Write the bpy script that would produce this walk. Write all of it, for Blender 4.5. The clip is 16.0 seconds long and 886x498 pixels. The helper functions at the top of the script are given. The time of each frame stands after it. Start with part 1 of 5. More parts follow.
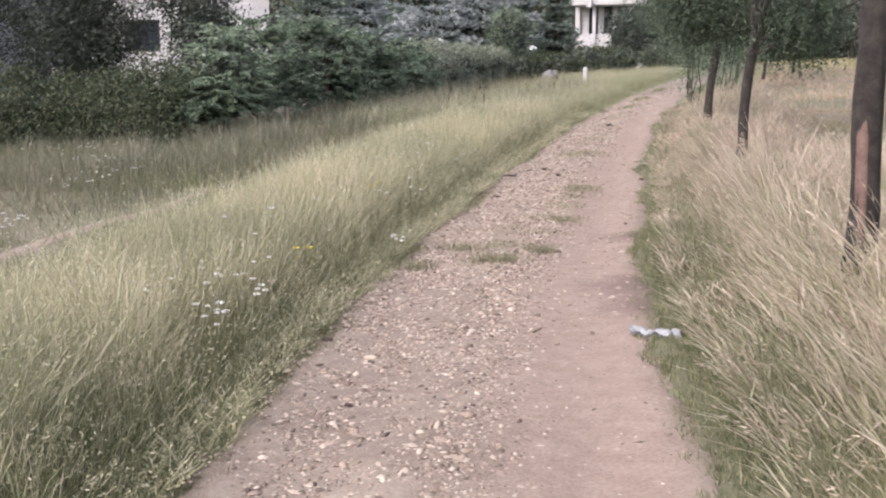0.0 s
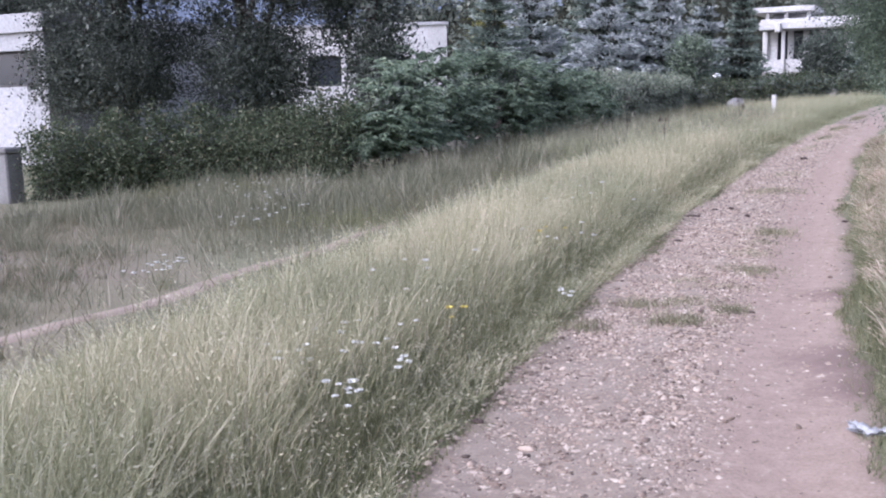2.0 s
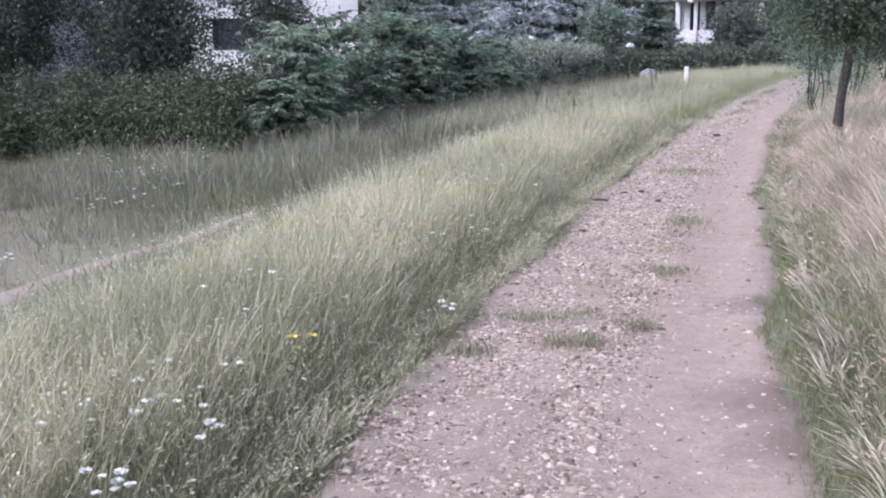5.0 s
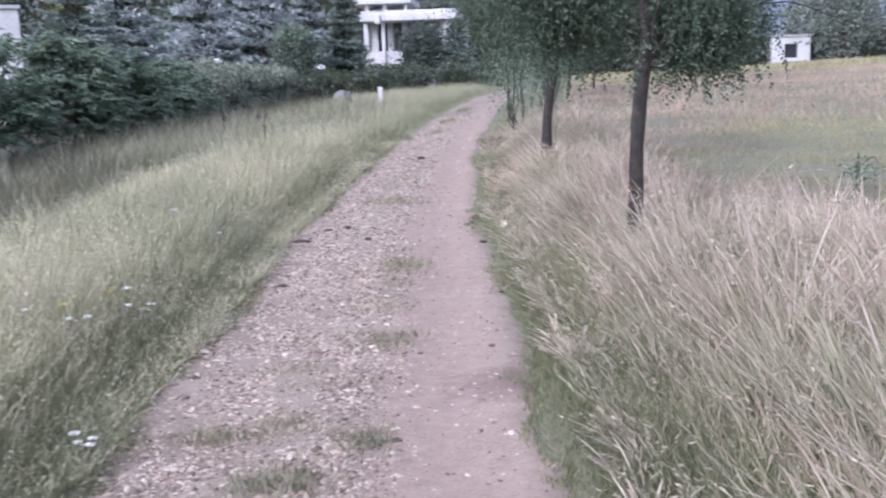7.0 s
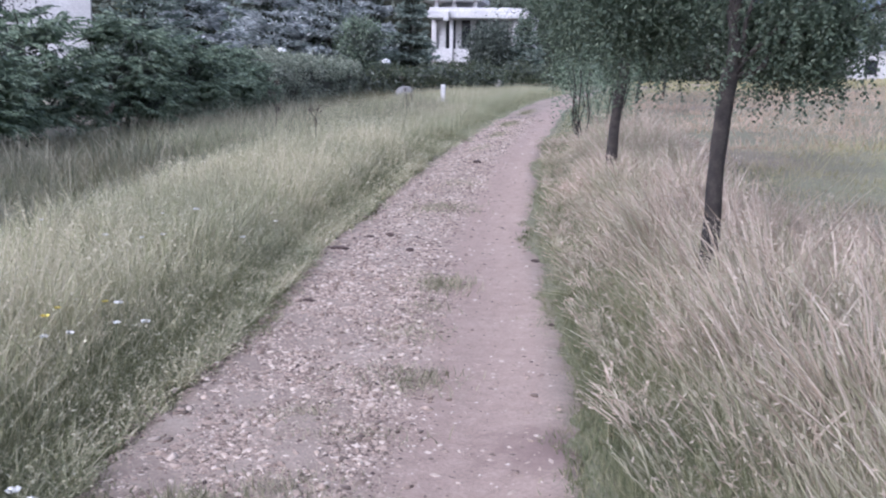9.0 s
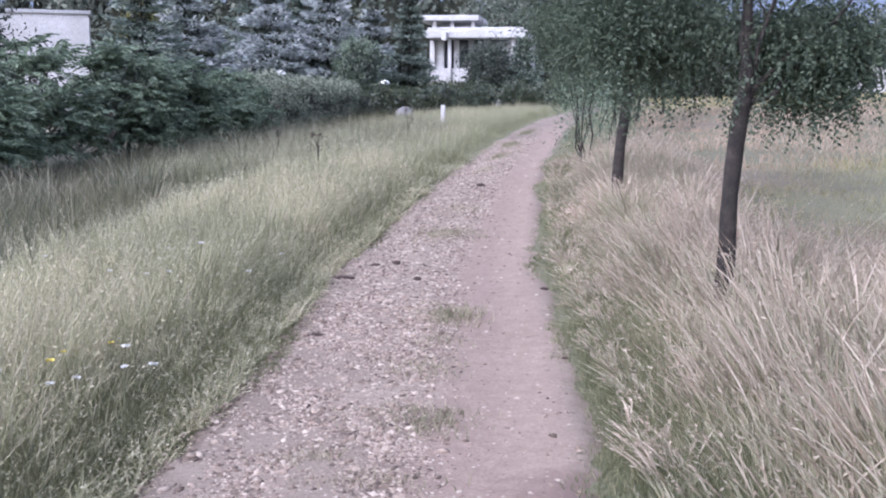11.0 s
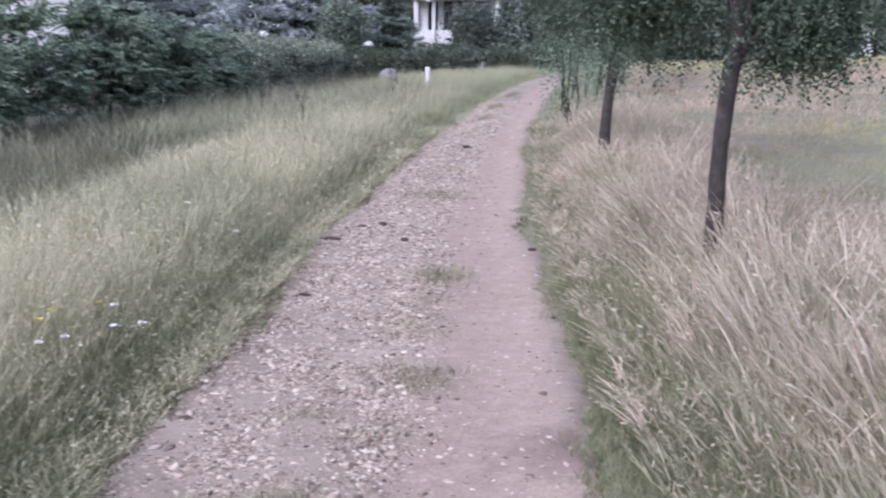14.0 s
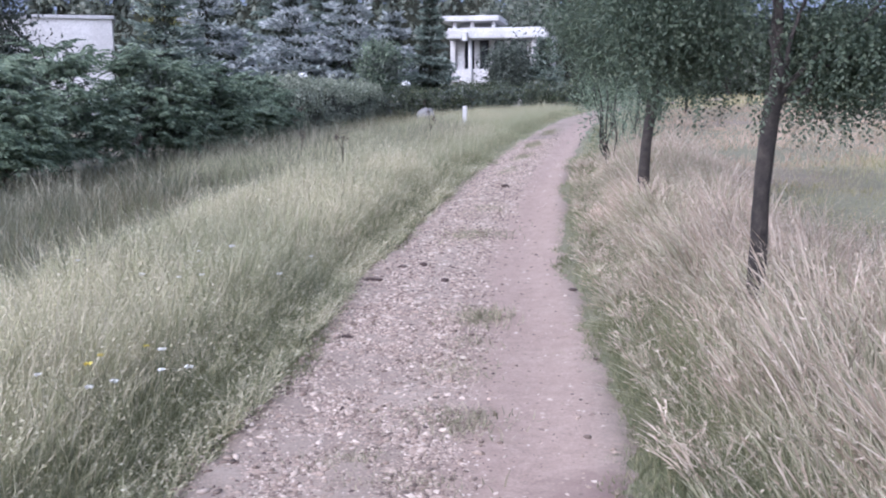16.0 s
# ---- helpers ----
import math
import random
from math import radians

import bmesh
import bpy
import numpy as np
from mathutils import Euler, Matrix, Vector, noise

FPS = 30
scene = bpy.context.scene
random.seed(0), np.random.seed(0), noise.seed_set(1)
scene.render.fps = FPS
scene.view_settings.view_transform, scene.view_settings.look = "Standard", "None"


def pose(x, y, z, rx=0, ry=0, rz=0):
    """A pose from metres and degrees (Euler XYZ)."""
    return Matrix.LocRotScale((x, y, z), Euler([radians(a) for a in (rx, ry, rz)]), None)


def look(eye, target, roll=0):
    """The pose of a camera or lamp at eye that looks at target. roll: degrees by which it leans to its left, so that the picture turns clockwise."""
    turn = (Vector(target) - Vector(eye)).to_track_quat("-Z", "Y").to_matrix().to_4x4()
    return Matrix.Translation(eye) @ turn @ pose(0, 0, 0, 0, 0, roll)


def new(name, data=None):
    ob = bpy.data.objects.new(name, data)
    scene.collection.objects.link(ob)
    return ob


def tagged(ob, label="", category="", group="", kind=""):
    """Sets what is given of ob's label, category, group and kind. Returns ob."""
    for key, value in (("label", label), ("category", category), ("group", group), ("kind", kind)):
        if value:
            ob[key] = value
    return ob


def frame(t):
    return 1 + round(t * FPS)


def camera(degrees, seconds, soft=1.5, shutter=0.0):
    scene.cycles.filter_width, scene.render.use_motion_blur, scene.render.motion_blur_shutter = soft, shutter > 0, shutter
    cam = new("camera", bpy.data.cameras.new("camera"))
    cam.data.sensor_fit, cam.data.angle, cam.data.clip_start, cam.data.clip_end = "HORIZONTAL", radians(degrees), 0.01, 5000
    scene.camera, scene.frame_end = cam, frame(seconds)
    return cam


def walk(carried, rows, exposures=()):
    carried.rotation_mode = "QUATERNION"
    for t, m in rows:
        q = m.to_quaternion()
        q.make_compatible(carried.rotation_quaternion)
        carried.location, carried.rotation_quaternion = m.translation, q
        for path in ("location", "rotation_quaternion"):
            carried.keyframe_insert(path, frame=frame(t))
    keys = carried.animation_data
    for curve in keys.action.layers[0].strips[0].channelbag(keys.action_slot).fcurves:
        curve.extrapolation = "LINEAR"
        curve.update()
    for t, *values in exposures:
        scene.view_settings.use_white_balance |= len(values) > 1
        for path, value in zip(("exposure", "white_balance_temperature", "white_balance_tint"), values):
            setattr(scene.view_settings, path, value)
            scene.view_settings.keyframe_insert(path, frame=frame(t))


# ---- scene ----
cam = camera(48.0, 16.0, soft=2.0, shutter=0.3)
PATH = [
    (0, (1.415, -3.161, 1.435), (0.825, -1.285, 1.068), -0.5),
    (0.5, (1.383, -2.957, 1.434), (0.705, -1.121, 1.024), 0.3),
    (1, (1.3, -2.826, 1.452), (0.508, -1.031, 1.065), -2.0),
    (1.5, (1.176, -2.614, 1.452), (0.369, -0.818, 1.102), -2.4),
    (2, (1.204, -2.425, 1.474), (0.287, -0.674, 1.171), -1.4),
    (2.5, (1.166, -2.217, 1.492), (0.272, -0.45, 1.208), -0.2),
    (3, (1.18, -2.041, 1.471), (0.302, -0.26, 1.226), -0.9),
    (3.5, (1.141, -1.784, 1.501), (0.287, -0.005, 1.178), 1.6),
    (3.7, (1.108, -1.692, 1.491), (0.3, 0.101, 1.127), 1.3),
    (5.8, (0.877, -0.693, 1.536), (0.158, 1.138, 1.173), -2.2),
    (6, (0.828, -0.455, 1.524), (0.235, 1.424, 1.18), -0.5),
    (6.5, (0.76, 0.024, 1.499), (0.386, 1.958, 1.153), 0.0),
    (7, (0.617, 0.377, 1.469), (0.421, 2.338, 1.131), -1.7),
    (7.5, (0.607, 0.642, 1.423), (0.574, 2.602, 1.027), 1.9),
    (8, (0.623, 0.888, 1.486), (0.595, 2.834, 1.025), 2.0),
    (8.5, (0.567, 1.071, 1.489), (0.527, 3.017, 1.03), 0.9),
    (9, (0.611, 1.19, 1.472), (0.301, 3.137, 1.132), 1.1),
    (9.2, (0.635, 1.243, 1.507), (0.303, 3.185, 1.166), 0.1),
    (11.3, (0.508, 1.301, 1.542), (0.208, 3.257, 1.251), 0.4),
    (11.5, (0.499, 1.307, 1.536), (0.223, 3.267, 1.252), 0.3),
    (12, (0.508, 1.307, 1.532), (0.25, 3.269, 1.244), 0.3),
    (12.5, (0.507, 1.321, 1.515), (0.291, 3.28, 1.175), 1.2),
    (13, (0.519, 1.331, 1.508), (0.339, 3.292, 1.157), 1.0),
    (13.5, (0.51, 1.331, 1.505), (0.365, 3.292, 1.14), 1.6),
    (14, (0.495, 1.301, 1.516), (0.219, 3.246, 1.14), 0.5),
    (14.5, (0.483, 1.228, 1.546), (0.045, 3.148, 1.193), -1.2),
    (15, (0.469, 1.227, 1.561), (0.028, 3.153, 1.255), -0.7),
    (15.5, (0.473, 1.235, 1.56), (0.071, 3.172, 1.265), -0.6),
    (16, (0.477, 1.273, 1.551), (0.124, 3.218, 1.248), -0.3),
]
walk(cam, [(t, look(eye, target, roll)) for t, eye, target, roll in PATH],
     exposures=[(0.0, 0.95, 6250, 21), (0.6, 0.93, 6150, 22), (1.2, 0.93, 5550, 26), (3.0, 1.03, 5450, 26), (3.5, 1.05, 5650, 23),
                (5.8, 1.0, 5300, 24), (7.0, 0.95, 5300, 24), (7.6, 0.75, 5300, 25), (8.5, 0.7, 5300, 25), (9.0, 0.8, 5300, 24), (12.0, 0.95, 5350, 25), (14.0, 0.9, 5350, 25), (16.0, 0.97, 5300, 24)])

# ---- world and sun ----
SUN_ELEV, SUN_ROT = radians(38), radians(215)
world = bpy.data.worlds.new("world")
scene.world = world
world.use_nodes = True
wn = world.node_tree.nodes
sky = wn.new("ShaderNodeTexSky")
sky.sky_type, sky.sun_disc = "NISHITA", False
sky.sun_elevation, sky.sun_rotation = SUN_ELEV, SUN_ROT
sky.air_density, sky.dust_density, sky.ozone_density = 1.0, 4.0, 1.0
wn["Background"].inputs["Strength"].default_value = 0.15
veil = wn.new("ShaderNodeHueSaturation")  # thin high cloud takes the blue out of the sky
veil.inputs["Saturation"].default_value = 0.4
world.node_tree.links.new(sky.outputs[0], veil.inputs["Color"])
world.node_tree.links.new(veil.outputs[0], wn["Background"].inputs["Color"])
sun_data = bpy.data.lights.new("sun", "SUN")
sun_data.energy, sun_data.angle, sun_data.color = 0.6, radians(25), (1.0, 0.96, 0.9)
sun = new("sun", sun_data)
sun.matrix_world = look((0, 0, 0), (-math.sin(SUN_ROT) * math.cos(SUN_ELEV), -math.cos(SUN_ROT) * math.cos(SUN_ELEV), -math.sin(SUN_ELEV)))
rng = np.random.default_rng(7)


# ---- materials ----
def base_nodes(name, rough):
    m = bpy.data.materials.new(name)
    m.use_nodes = True
    n, l = m.node_tree.nodes, m.node_tree.links
    b = n["Principled BSDF"]
    b.inputs["Roughness"].default_value = rough
    return m, n, l, b


def ramp_node(n, stops):
    r = n.new("ShaderNodeValToRGB")
    e = r.color_ramp.elements
    while len(e) < len(stops):
        e.new(0.5)
    for k, (p, c) in enumerate(stops):
        e[k].position, e[k].color = p, (*c, 1)
    return r


def noise_node(n, l, scale, detail=4, rough=0.6):
    g = n.new("ShaderNodeNewGeometry")
    t = n.new("ShaderNodeTexNoise")
    t.inputs["Scale"].default_value, t.inputs["Detail"].default_value, t.inputs["Roughness"].default_value = scale, detail, rough
    l.new(g.outputs["Position"], t.inputs["Vector"])
    return t


def mixed(n, l, mode, fac, a, b):
    x = n.new("ShaderNodeMix")
    x.data_type, x.blend_type = "RGBA", mode
    for sock, v in ((x.inputs[0], fac), (x.inputs[6], a), (x.inputs[7], b)):
        if isinstance(v, bpy.types.NodeSocket):
            l.new(v, sock)
        elif isinstance(v, tuple):
            sock.default_value = (*v, 1)
        else:
            sock.default_value = v
    return x.outputs[2]


def surface(name, stops, big=0.6, fine=30.0, rough=0.9, bump=0.3, second=None, metal=0.0, dist=0.01):
    """A weathered surface: broad patches and fine grain, in world size."""
    m, n, l, b = base_nodes(name, rough)
    r = ramp_node(n, stops)
    t1, t2 = noise_node(n, l, big), noise_node(n, l, fine, 6, 0.7)
    l.new(t1.outputs[0], r.inputs[0])
    r2 = ramp_node(n, [(0.3, (0.72, 0.72, 0.72)), (0.7, (1.18, 1.18, 1.18))])
    l.new(t2.outputs[0], r2.inputs[0])
    col = mixed(n, l, "MULTIPLY", 1.0, r.outputs[0], r2.outputs[0])
    if second:
        t3 = noise_node(n, l, second[0], 3)
        r3 = ramp_node(n, [(second[2], (0, 0, 0)), (second[2] + 0.12, (1, 1, 1))])
        l.new(t3.outputs[0], r3.inputs[0])
        col = mixed(n, l, "MIX", r3.outputs[0], col, second[1])
    l.new(col, b.inputs["Base Color"])
    b.inputs["Metallic"].default_value = metal
    bp = n.new("ShaderNodeBump")
    bp.inputs["Strength"].default_value, bp.inputs["Distance"].default_value = bump, dist
    l.new(t2.outputs[0], bp.inputs["Height"])
    l.new(bp.outputs[0], b.inputs["Normal"])
    return m


def leafy(name, stops, patch=0.35, through_light=0.25, rough=0.6, along=None):
    """Leaves or blades: each its own tint, broad patches, some light passing through. along: root colour of a blade."""
    m, n, l, b = base_nodes(name, rough)
    g = n.new("ShaderNodeNewGeometry")
    r = ramp_node(n, stops)
    l.new(g.outputs["Random Per Island"], r.inputs[0])
    t = noise_node(n, l, patch, 3)
    r2 = ramp_node(n, [(0.3, (0.7, 0.74, 0.68)), (0.7, (1.25, 1.22, 1.2))])
    l.new(t.outputs[0], r2.inputs[0])
    col = mixed(n, l, "MULTIPLY", 1.0, r.outputs[0], r2.outputs[0])
    if along:
        a = n.new("ShaderNodeAttribute")
        a.attribute_name = "along"
        ra = ramp_node(n, [(0.08, (0, 0, 0)), (along[1], (1, 1, 1))])
        l.new(a.outputs["Fac"], ra.inputs[0])
        col = mixed(n, l, "MIX", ra.outputs[0], along[0], col)
    l.new(col, b.inputs["Base Color"])
    b.inputs["Specular IOR Level"].default_value = 0.3
    tr = n.new("ShaderNodeBsdfTranslucent")
    l.new(col, tr.inputs["Color"])
    mx = n.new("ShaderNodeMixShader")
    mx.inputs[0].default_value = through_light
    l.new(b.outputs[0], mx.inputs[1])
    l.new(tr.outputs[0], mx.inputs[2])
    l.new(mx.outputs[0], n["Material Output"].inputs["Surface"])
    return m


M_SOIL = surface("field_soil", [(0.3, (0.155, 0.145, 0.09)), (0.5, (0.195, 0.19, 0.115)), (0.7, (0.165, 0.165, 0.09))], 0.5, 18, 0.95, 0.6,
                 second=(0.09, (0.225, 0.18, 0.132), 0.52))


def dirt_material():
    """Track surface: stony grey-pink on one side, pale smooth rut on the other, damp stains near the worn edge."""
    m, n, l, b = base_nodes("dirt", 0.95)
    at = n.new("ShaderNodeAttribute")
    at.attribute_name = "along"
    t1, t2, t3 = noise_node(n, l, 1.1, 5, 0.65), noise_node(n, l, 60, 6, 0.75), noise_node(n, l, 9, 4, 0.7)
    r1 = ramp_node(n, [(0.3, (0.25, 0.195, 0.15)), (0.5, (0.315, 0.255, 0.20)), (0.72, (0.39, 0.325, 0.255))])
    l.new(t1.outputs[0], r1.inputs[0])
    rut = ramp_node(n, [(0.48, (0, 0, 0)), (0.66, (1, 1, 1)), (0.9, (0.9, 0.9, 0.9)), (1.0, (0.1, 0.1, 0.1))])
    l.new(at.outputs["Fac"], rut.inputs[0])
    col = mixed(n, l, "MIX", rut.outputs[0], r1.outputs[0], mixed(n, l, "MIX", 0.75, r1.outputs[0], (0.395, 0.295, 0.235)))
    r3 = ramp_node(n, [(0.35, (0.88, 0.87, 0.87)), (0.65, (1.08, 1.08, 1.08))])
    l.new(t3.outputs[0], r3.inputs[0])
    col = mixed(n, l, "MULTIPLY", 1.0, col, r3.outputs[0])
    r2 = ramp_node(n, [(0.3, (0.7, 0.7, 0.7)), (0.72, (1.2, 1.2, 1.2))])
    l.new(t2.outputs[0], r2.inputs[0])
    col = mixed(n, l, "MULTIPLY", 1.0, col, r2.outputs[0])
    g = n.new("ShaderNodeNewGeometry")
    for x, y, r in ((0.48, 5.0, 0.33), (0.72, 3.15, 0.42), (0.85, 2.6, 0.35)):
        d = n.new("ShaderNodeVectorMath")
        d.operation, d.inputs[1].default_value = "DISTANCE", (x, y, 0.0)
        l.new(g.outputs["Position"], d.inputs[0])
        a = n.new("ShaderNodeMath")
        a.operation, a.inputs[1].default_value = "MULTIPLY_ADD", 0.3
        l.new(t3.outputs[0], a.inputs[0])
        l.new(d.outputs["Value"], a.inputs[2])
        rr = ramp_node(n, [(r * 0.7, (0.9, 0.9, 0.9)), (r + 0.18, (0, 0, 0))])
        l.new(a.outputs[0], rr.inputs[0])
        col = mixed(n, l, "MIX", rr.outputs[0], col, (0.20, 0.142, 0.118))
    l.new(col, b.inputs["Base Color"])
    bp = n.new("ShaderNodeBump")
    bp.inputs["Strength"].default_value, bp.inputs["Distance"].default_value = 0.6, 0.008
    l.new(t2.outputs[0], bp.inputs["Height"])
    l.new(bp.outputs[0], b.inputs["Normal"])
    return m


M_DIRT = dirt_material()
M_FOOT = surface("trodden_earth", [(0.3, (0.30, 0.235, 0.18)), (0.7, (0.41, 0.33, 0.26))], 1.2, 40, 0.95, 0.5)


def island_surface(name, stops, rough=0.85, fine=60):
    m, n, l, b = base_nodes(name, rough)
    g = n.new("ShaderNodeNewGeometry")
    r = ramp_node(n, stops)
    l.new(g.outputs["Random Per Island"], r.inputs[0])
    t = noise_node(n, l, fine, 5)
    r2 = ramp_node(n, [(0.3, (0.75, 0.75, 0.75)), (0.7, (1.15, 1.15, 1.15))])
    l.new(t.outputs[0], r2.inputs[0])
    l.new(mixed(n, l, "MULTIPLY", 1.0, r.outputs[0], r2.outputs[0]), b.inputs["Base Color"])
    bp = n.new("ShaderNodeBump")
    bp.inputs["Strength"].default_value, bp.inputs["Distance"].default_value = 0.4, 0.004
    l.new(t.outputs[0], bp.inputs["Height"])
    l.new(bp.outputs[0], b.inputs["Normal"])
    return m


M_STONE = island_surface("gravel", [(0.0, (0.12, 0.09, 0.07)), (0.3, (0.275, 0.208, 0.16)), (0.75, (0.455, 0.36, 0.28)), (1.0, (0.64, 0.545, 0.44))])
M_CLOD = surface("dark_clod", [(0.3, (0.05, 0.035, 0.03)), (0.7, (0.10, 0.07, 0.06))], 8, 60, 0.95, 0.6)
M_STRAW_L = leafy("straw_grass_left", [(0.0, (0.285, 0.295, 0.165)), (0.4, (0.435, 0.42, 0.275)), (0.8, (0.57, 0.525, 0.385)), (1.0, (0.74, 0.68, 0.54))],
                  0.5, 0.3, 0.7, along=((0.215, 0.255, 0.14), 0.8))
M_STRAW_R = leafy("straw_grass_right", [(0.0, (0.29, 0.275, 0.17)), (0.4, (0.445, 0.41, 0.295)), (0.8, (0.57, 0.51, 0.395)), (1.0, (0.71, 0.64, 0.52))],
                  0.5, 0.3, 0.7, along=((0.20, 0.218, 0.11), 0.95))
M_GREEN = leafy("green_grass", [(0.0, (0.135, 0.152, 0.08)), (0.5, (0.205, 0.218, 0.122)), (0.85, (0.29, 0.285, 0.172)), (1.0, (0.44, 0.38, 0.25))], 0.8, 0.3, 0.6)
M_FIELD = leafy("dry_field_grass", [(0.0, (0.085, 0.093, 0.05)), (0.35, (0.155, 0.147, 0.09)), (0.8, (0.235, 0.213, 0.143)), (1.0, (0.33, 0.30, 0.215))], 0.25, 0.25, 0.75)
M_PINK = leafy("reddish_field_grass", [(0.0, (0.29, 0.24, 0.15)), (0.4, (0.46, 0.345, 0.26)), (0.8, (0.55, 0.41, 0.33)), (1.0, (0.62, 0.49, 0.39))], 0.12, 0.25, 0.75)
M_PALE = leafy("pale_green_meadow_grass", [(0.0, (0.26, 0.245, 0.12)), (0.5, (0.40, 0.36, 0.205)), (1.0, (0.51, 0.455, 0.30))], 0.2, 0.25, 0.75)
M_TUFT = leafy("trodden_grass", [(0.0, (0.165, 0.163, 0.100)), (0.5, (0.265, 0.255, 0.170)), (1.0, (0.420, 0.375, 0.270))], 2.0, 0.2, 0.8)
M_HEAD = leafy("seed_heads", [(0.0, (0.38, 0.295, 0.225)), (0.5, (0.51, 0.42, 0.34)), (1.0, (0.68, 0.59, 0.49))], 0.5, 0.25, 0.8)
M_OAT = leafy("oat_spikelets", [(0.0, (0.36, 0.345, 0.215)), (0.5, (0.53, 0.50, 0.35)), (1.0, (0.75, 0.71, 0.56))], 0.5, 0.3, 0.8)
M_WEED = leafy("grey_green_weeds", [(0.0, (0.112, 0.125, 0.084)), (0.5, (0.20, 0.204, 0.146)), (0.8, (0.32, 0.305, 0.23)), (1.0, (0.52, 0.47, 0.38))], 0.6, 0.25, 0.8)
M_ACACIA = leafy("roadside_tree_leaves", [(0.0, (0.053, 0.076, 0.052)), (0.6, (0.089, 0.121, 0.081)), (1.0, (0.158, 0.189, 0.129))], 0.8, 0.25, 0.5)
M_DARKLEAF = leafy("dark_tree_leaves", [(0.0, (0.06, 0.075, 0.062)), (0.6, (0.115, 0.135, 0.112)), (1.0, (0.21, 0.23, 0.195))], 0.5, 0.2, 0.6)
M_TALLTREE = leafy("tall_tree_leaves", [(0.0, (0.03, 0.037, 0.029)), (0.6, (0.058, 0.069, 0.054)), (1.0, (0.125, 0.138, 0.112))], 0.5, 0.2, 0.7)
M_IVY = leafy("ivy_leaves", [(0.0, (0.04, 0.054, 0.03)), (0.5, (0.075, 0.098, 0.055)), (0.9, (0.14, 0.165, 0.095)), (1.0, (0.22, 0.19, 0.125))], 0.5, 0.2, 0.45)
M_SUMAC = leafy("shrub_leaves", [(0.0, (0.10, 0.14, 0.10)), (0.6, (0.195, 0.255, 0.175)), (1.0, (0.34, 0.405, 0.29))], 0.5, 0.25, 0.55)
M_THUJA = leafy("clipped_hedge_leaves", [(0.0, (0.125, 0.15, 0.115)), (0.6, (0.25, 0.28, 0.21)), (1.0, (0.45, 0.465, 0.38))], 0.4, 0.15, 0.65)
M_SPRUCE = leafy("blue_spruce_needles", [(0.0, (0.23, 0.26, 0.265)), (0.6, (0.43, 0.465, 0.475)), (1.0, (0.68, 0.71, 0.72))], 0.5, 0.1, 0.7)
M_FIR = leafy("dark_fir_needles", [(0.0, (0.11, 0.145, 0.125)), (0.6, (0.205, 0.255, 0.22)), (1.0, (0.37, 0.42, 0.37))], 0.5, 0.1, 0.7)
M_YELLOW = leafy("yellowing_leaves", [(0.0, (0.12, 0.13, 0.03)), (0.6, (0.20, 0.20, 0.05)), (1.0, (0.32, 0.29, 0.10))], 0.5, 0.25, 0.6)
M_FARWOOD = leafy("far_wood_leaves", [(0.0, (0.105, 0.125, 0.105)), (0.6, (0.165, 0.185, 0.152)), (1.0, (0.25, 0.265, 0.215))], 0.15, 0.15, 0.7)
M_BARK = surface("bark", [(0.3, (0.024, 0.021, 0.018)), (0.7, (0.072, 0.06, 0.05))], 14, 70, 0.95, 1.0, dist=0.02)
M_BARE = surface("stripped_wood", [(0.3, (0.12, 0.075, 0.06)), (0.7, (0.23, 0.15, 0.12))], 14, 80, 0.85, 0.7, dist=0.01)
M_CORE = surface("hedge_shade_core", [(0.3, (0.03, 0.035, 0.022)), (0.7, (0.06, 0.062, 0.04))], 3, 20, 1.0, 1.0, dist=0.1)
M_RENDER = surface("white_render", [(0.3, (0.50, 0.49, 0.475)), (0.7, (0.66, 0.65, 0.635))], 0.4, 12, 0.9, 0.2)
M_GREYRENDER = surface("grey_render", [(0.3, (0.37, 0.37, 0.375)), (0.7, (0.48, 0.48, 0.48))], 0.4, 12, 0.9, 0.2)
M_PIER = surface("weathered_concrete", [(0.3, (0.16, 0.155, 0.15)), (0.7, (0.26, 0.255, 0.245))], 1.5, 25, 0.95, 0.4)
M_DARKFRAME = surface("dark_frame", [(0.3, (0.03, 0.028, 0.03)), (0.7, (0.06, 0.055, 0.05))], 2, 30, 0.6, 0.1)
M_PLASTIC = surface("white_plastic", [(0.3, (0.29, 0.295, 0.30)), (0.7, (0.40, 0.405, 0.41))], 12, 60, 0.4, 0.2)
M_DOME = surface("lamp_dome", [(0.3, (0.74, 0.74, 0.73)), (0.7, (0.82, 0.82, 0.81))], 3, 40, 0.35, 0.05)
M_PETAL = island_surface("white_petals", [(0.0, (0.62, 0.62, 0.55)), (1.0, (0.82, 0.82, 0.78))], 0.7)
M_YPETAL = island_surface("yellow_petals", [(0.0, (0.62, 0.5, 0.08)), (1.0, (0.75, 0.62, 0.15))], 0.7)
M_METAL = surface("grey_metal", [(0.3, (0.20, 0.20, 0.21)), (0.7, (0.28, 0.28, 0.29))], 3, 40, 0.5, 0.1, metal=0.6)
# the blue of the ridge is distance haze, mixed into its base colour
M_RIDGE = surface("haze_blue_mountain", [(0.3, (0.15, 0.185, 0.25)), (0.7, (0.18, 0.215, 0.28))], 0.004, 0.03, 1.0, 0.0)
m_glass, gn, gl, gb = base_nodes("window_glass", 0.08)
gb.inputs["Base Color"].default_value = (0.03, 0.035, 0.04, 1)
M_GLASS = m_glass


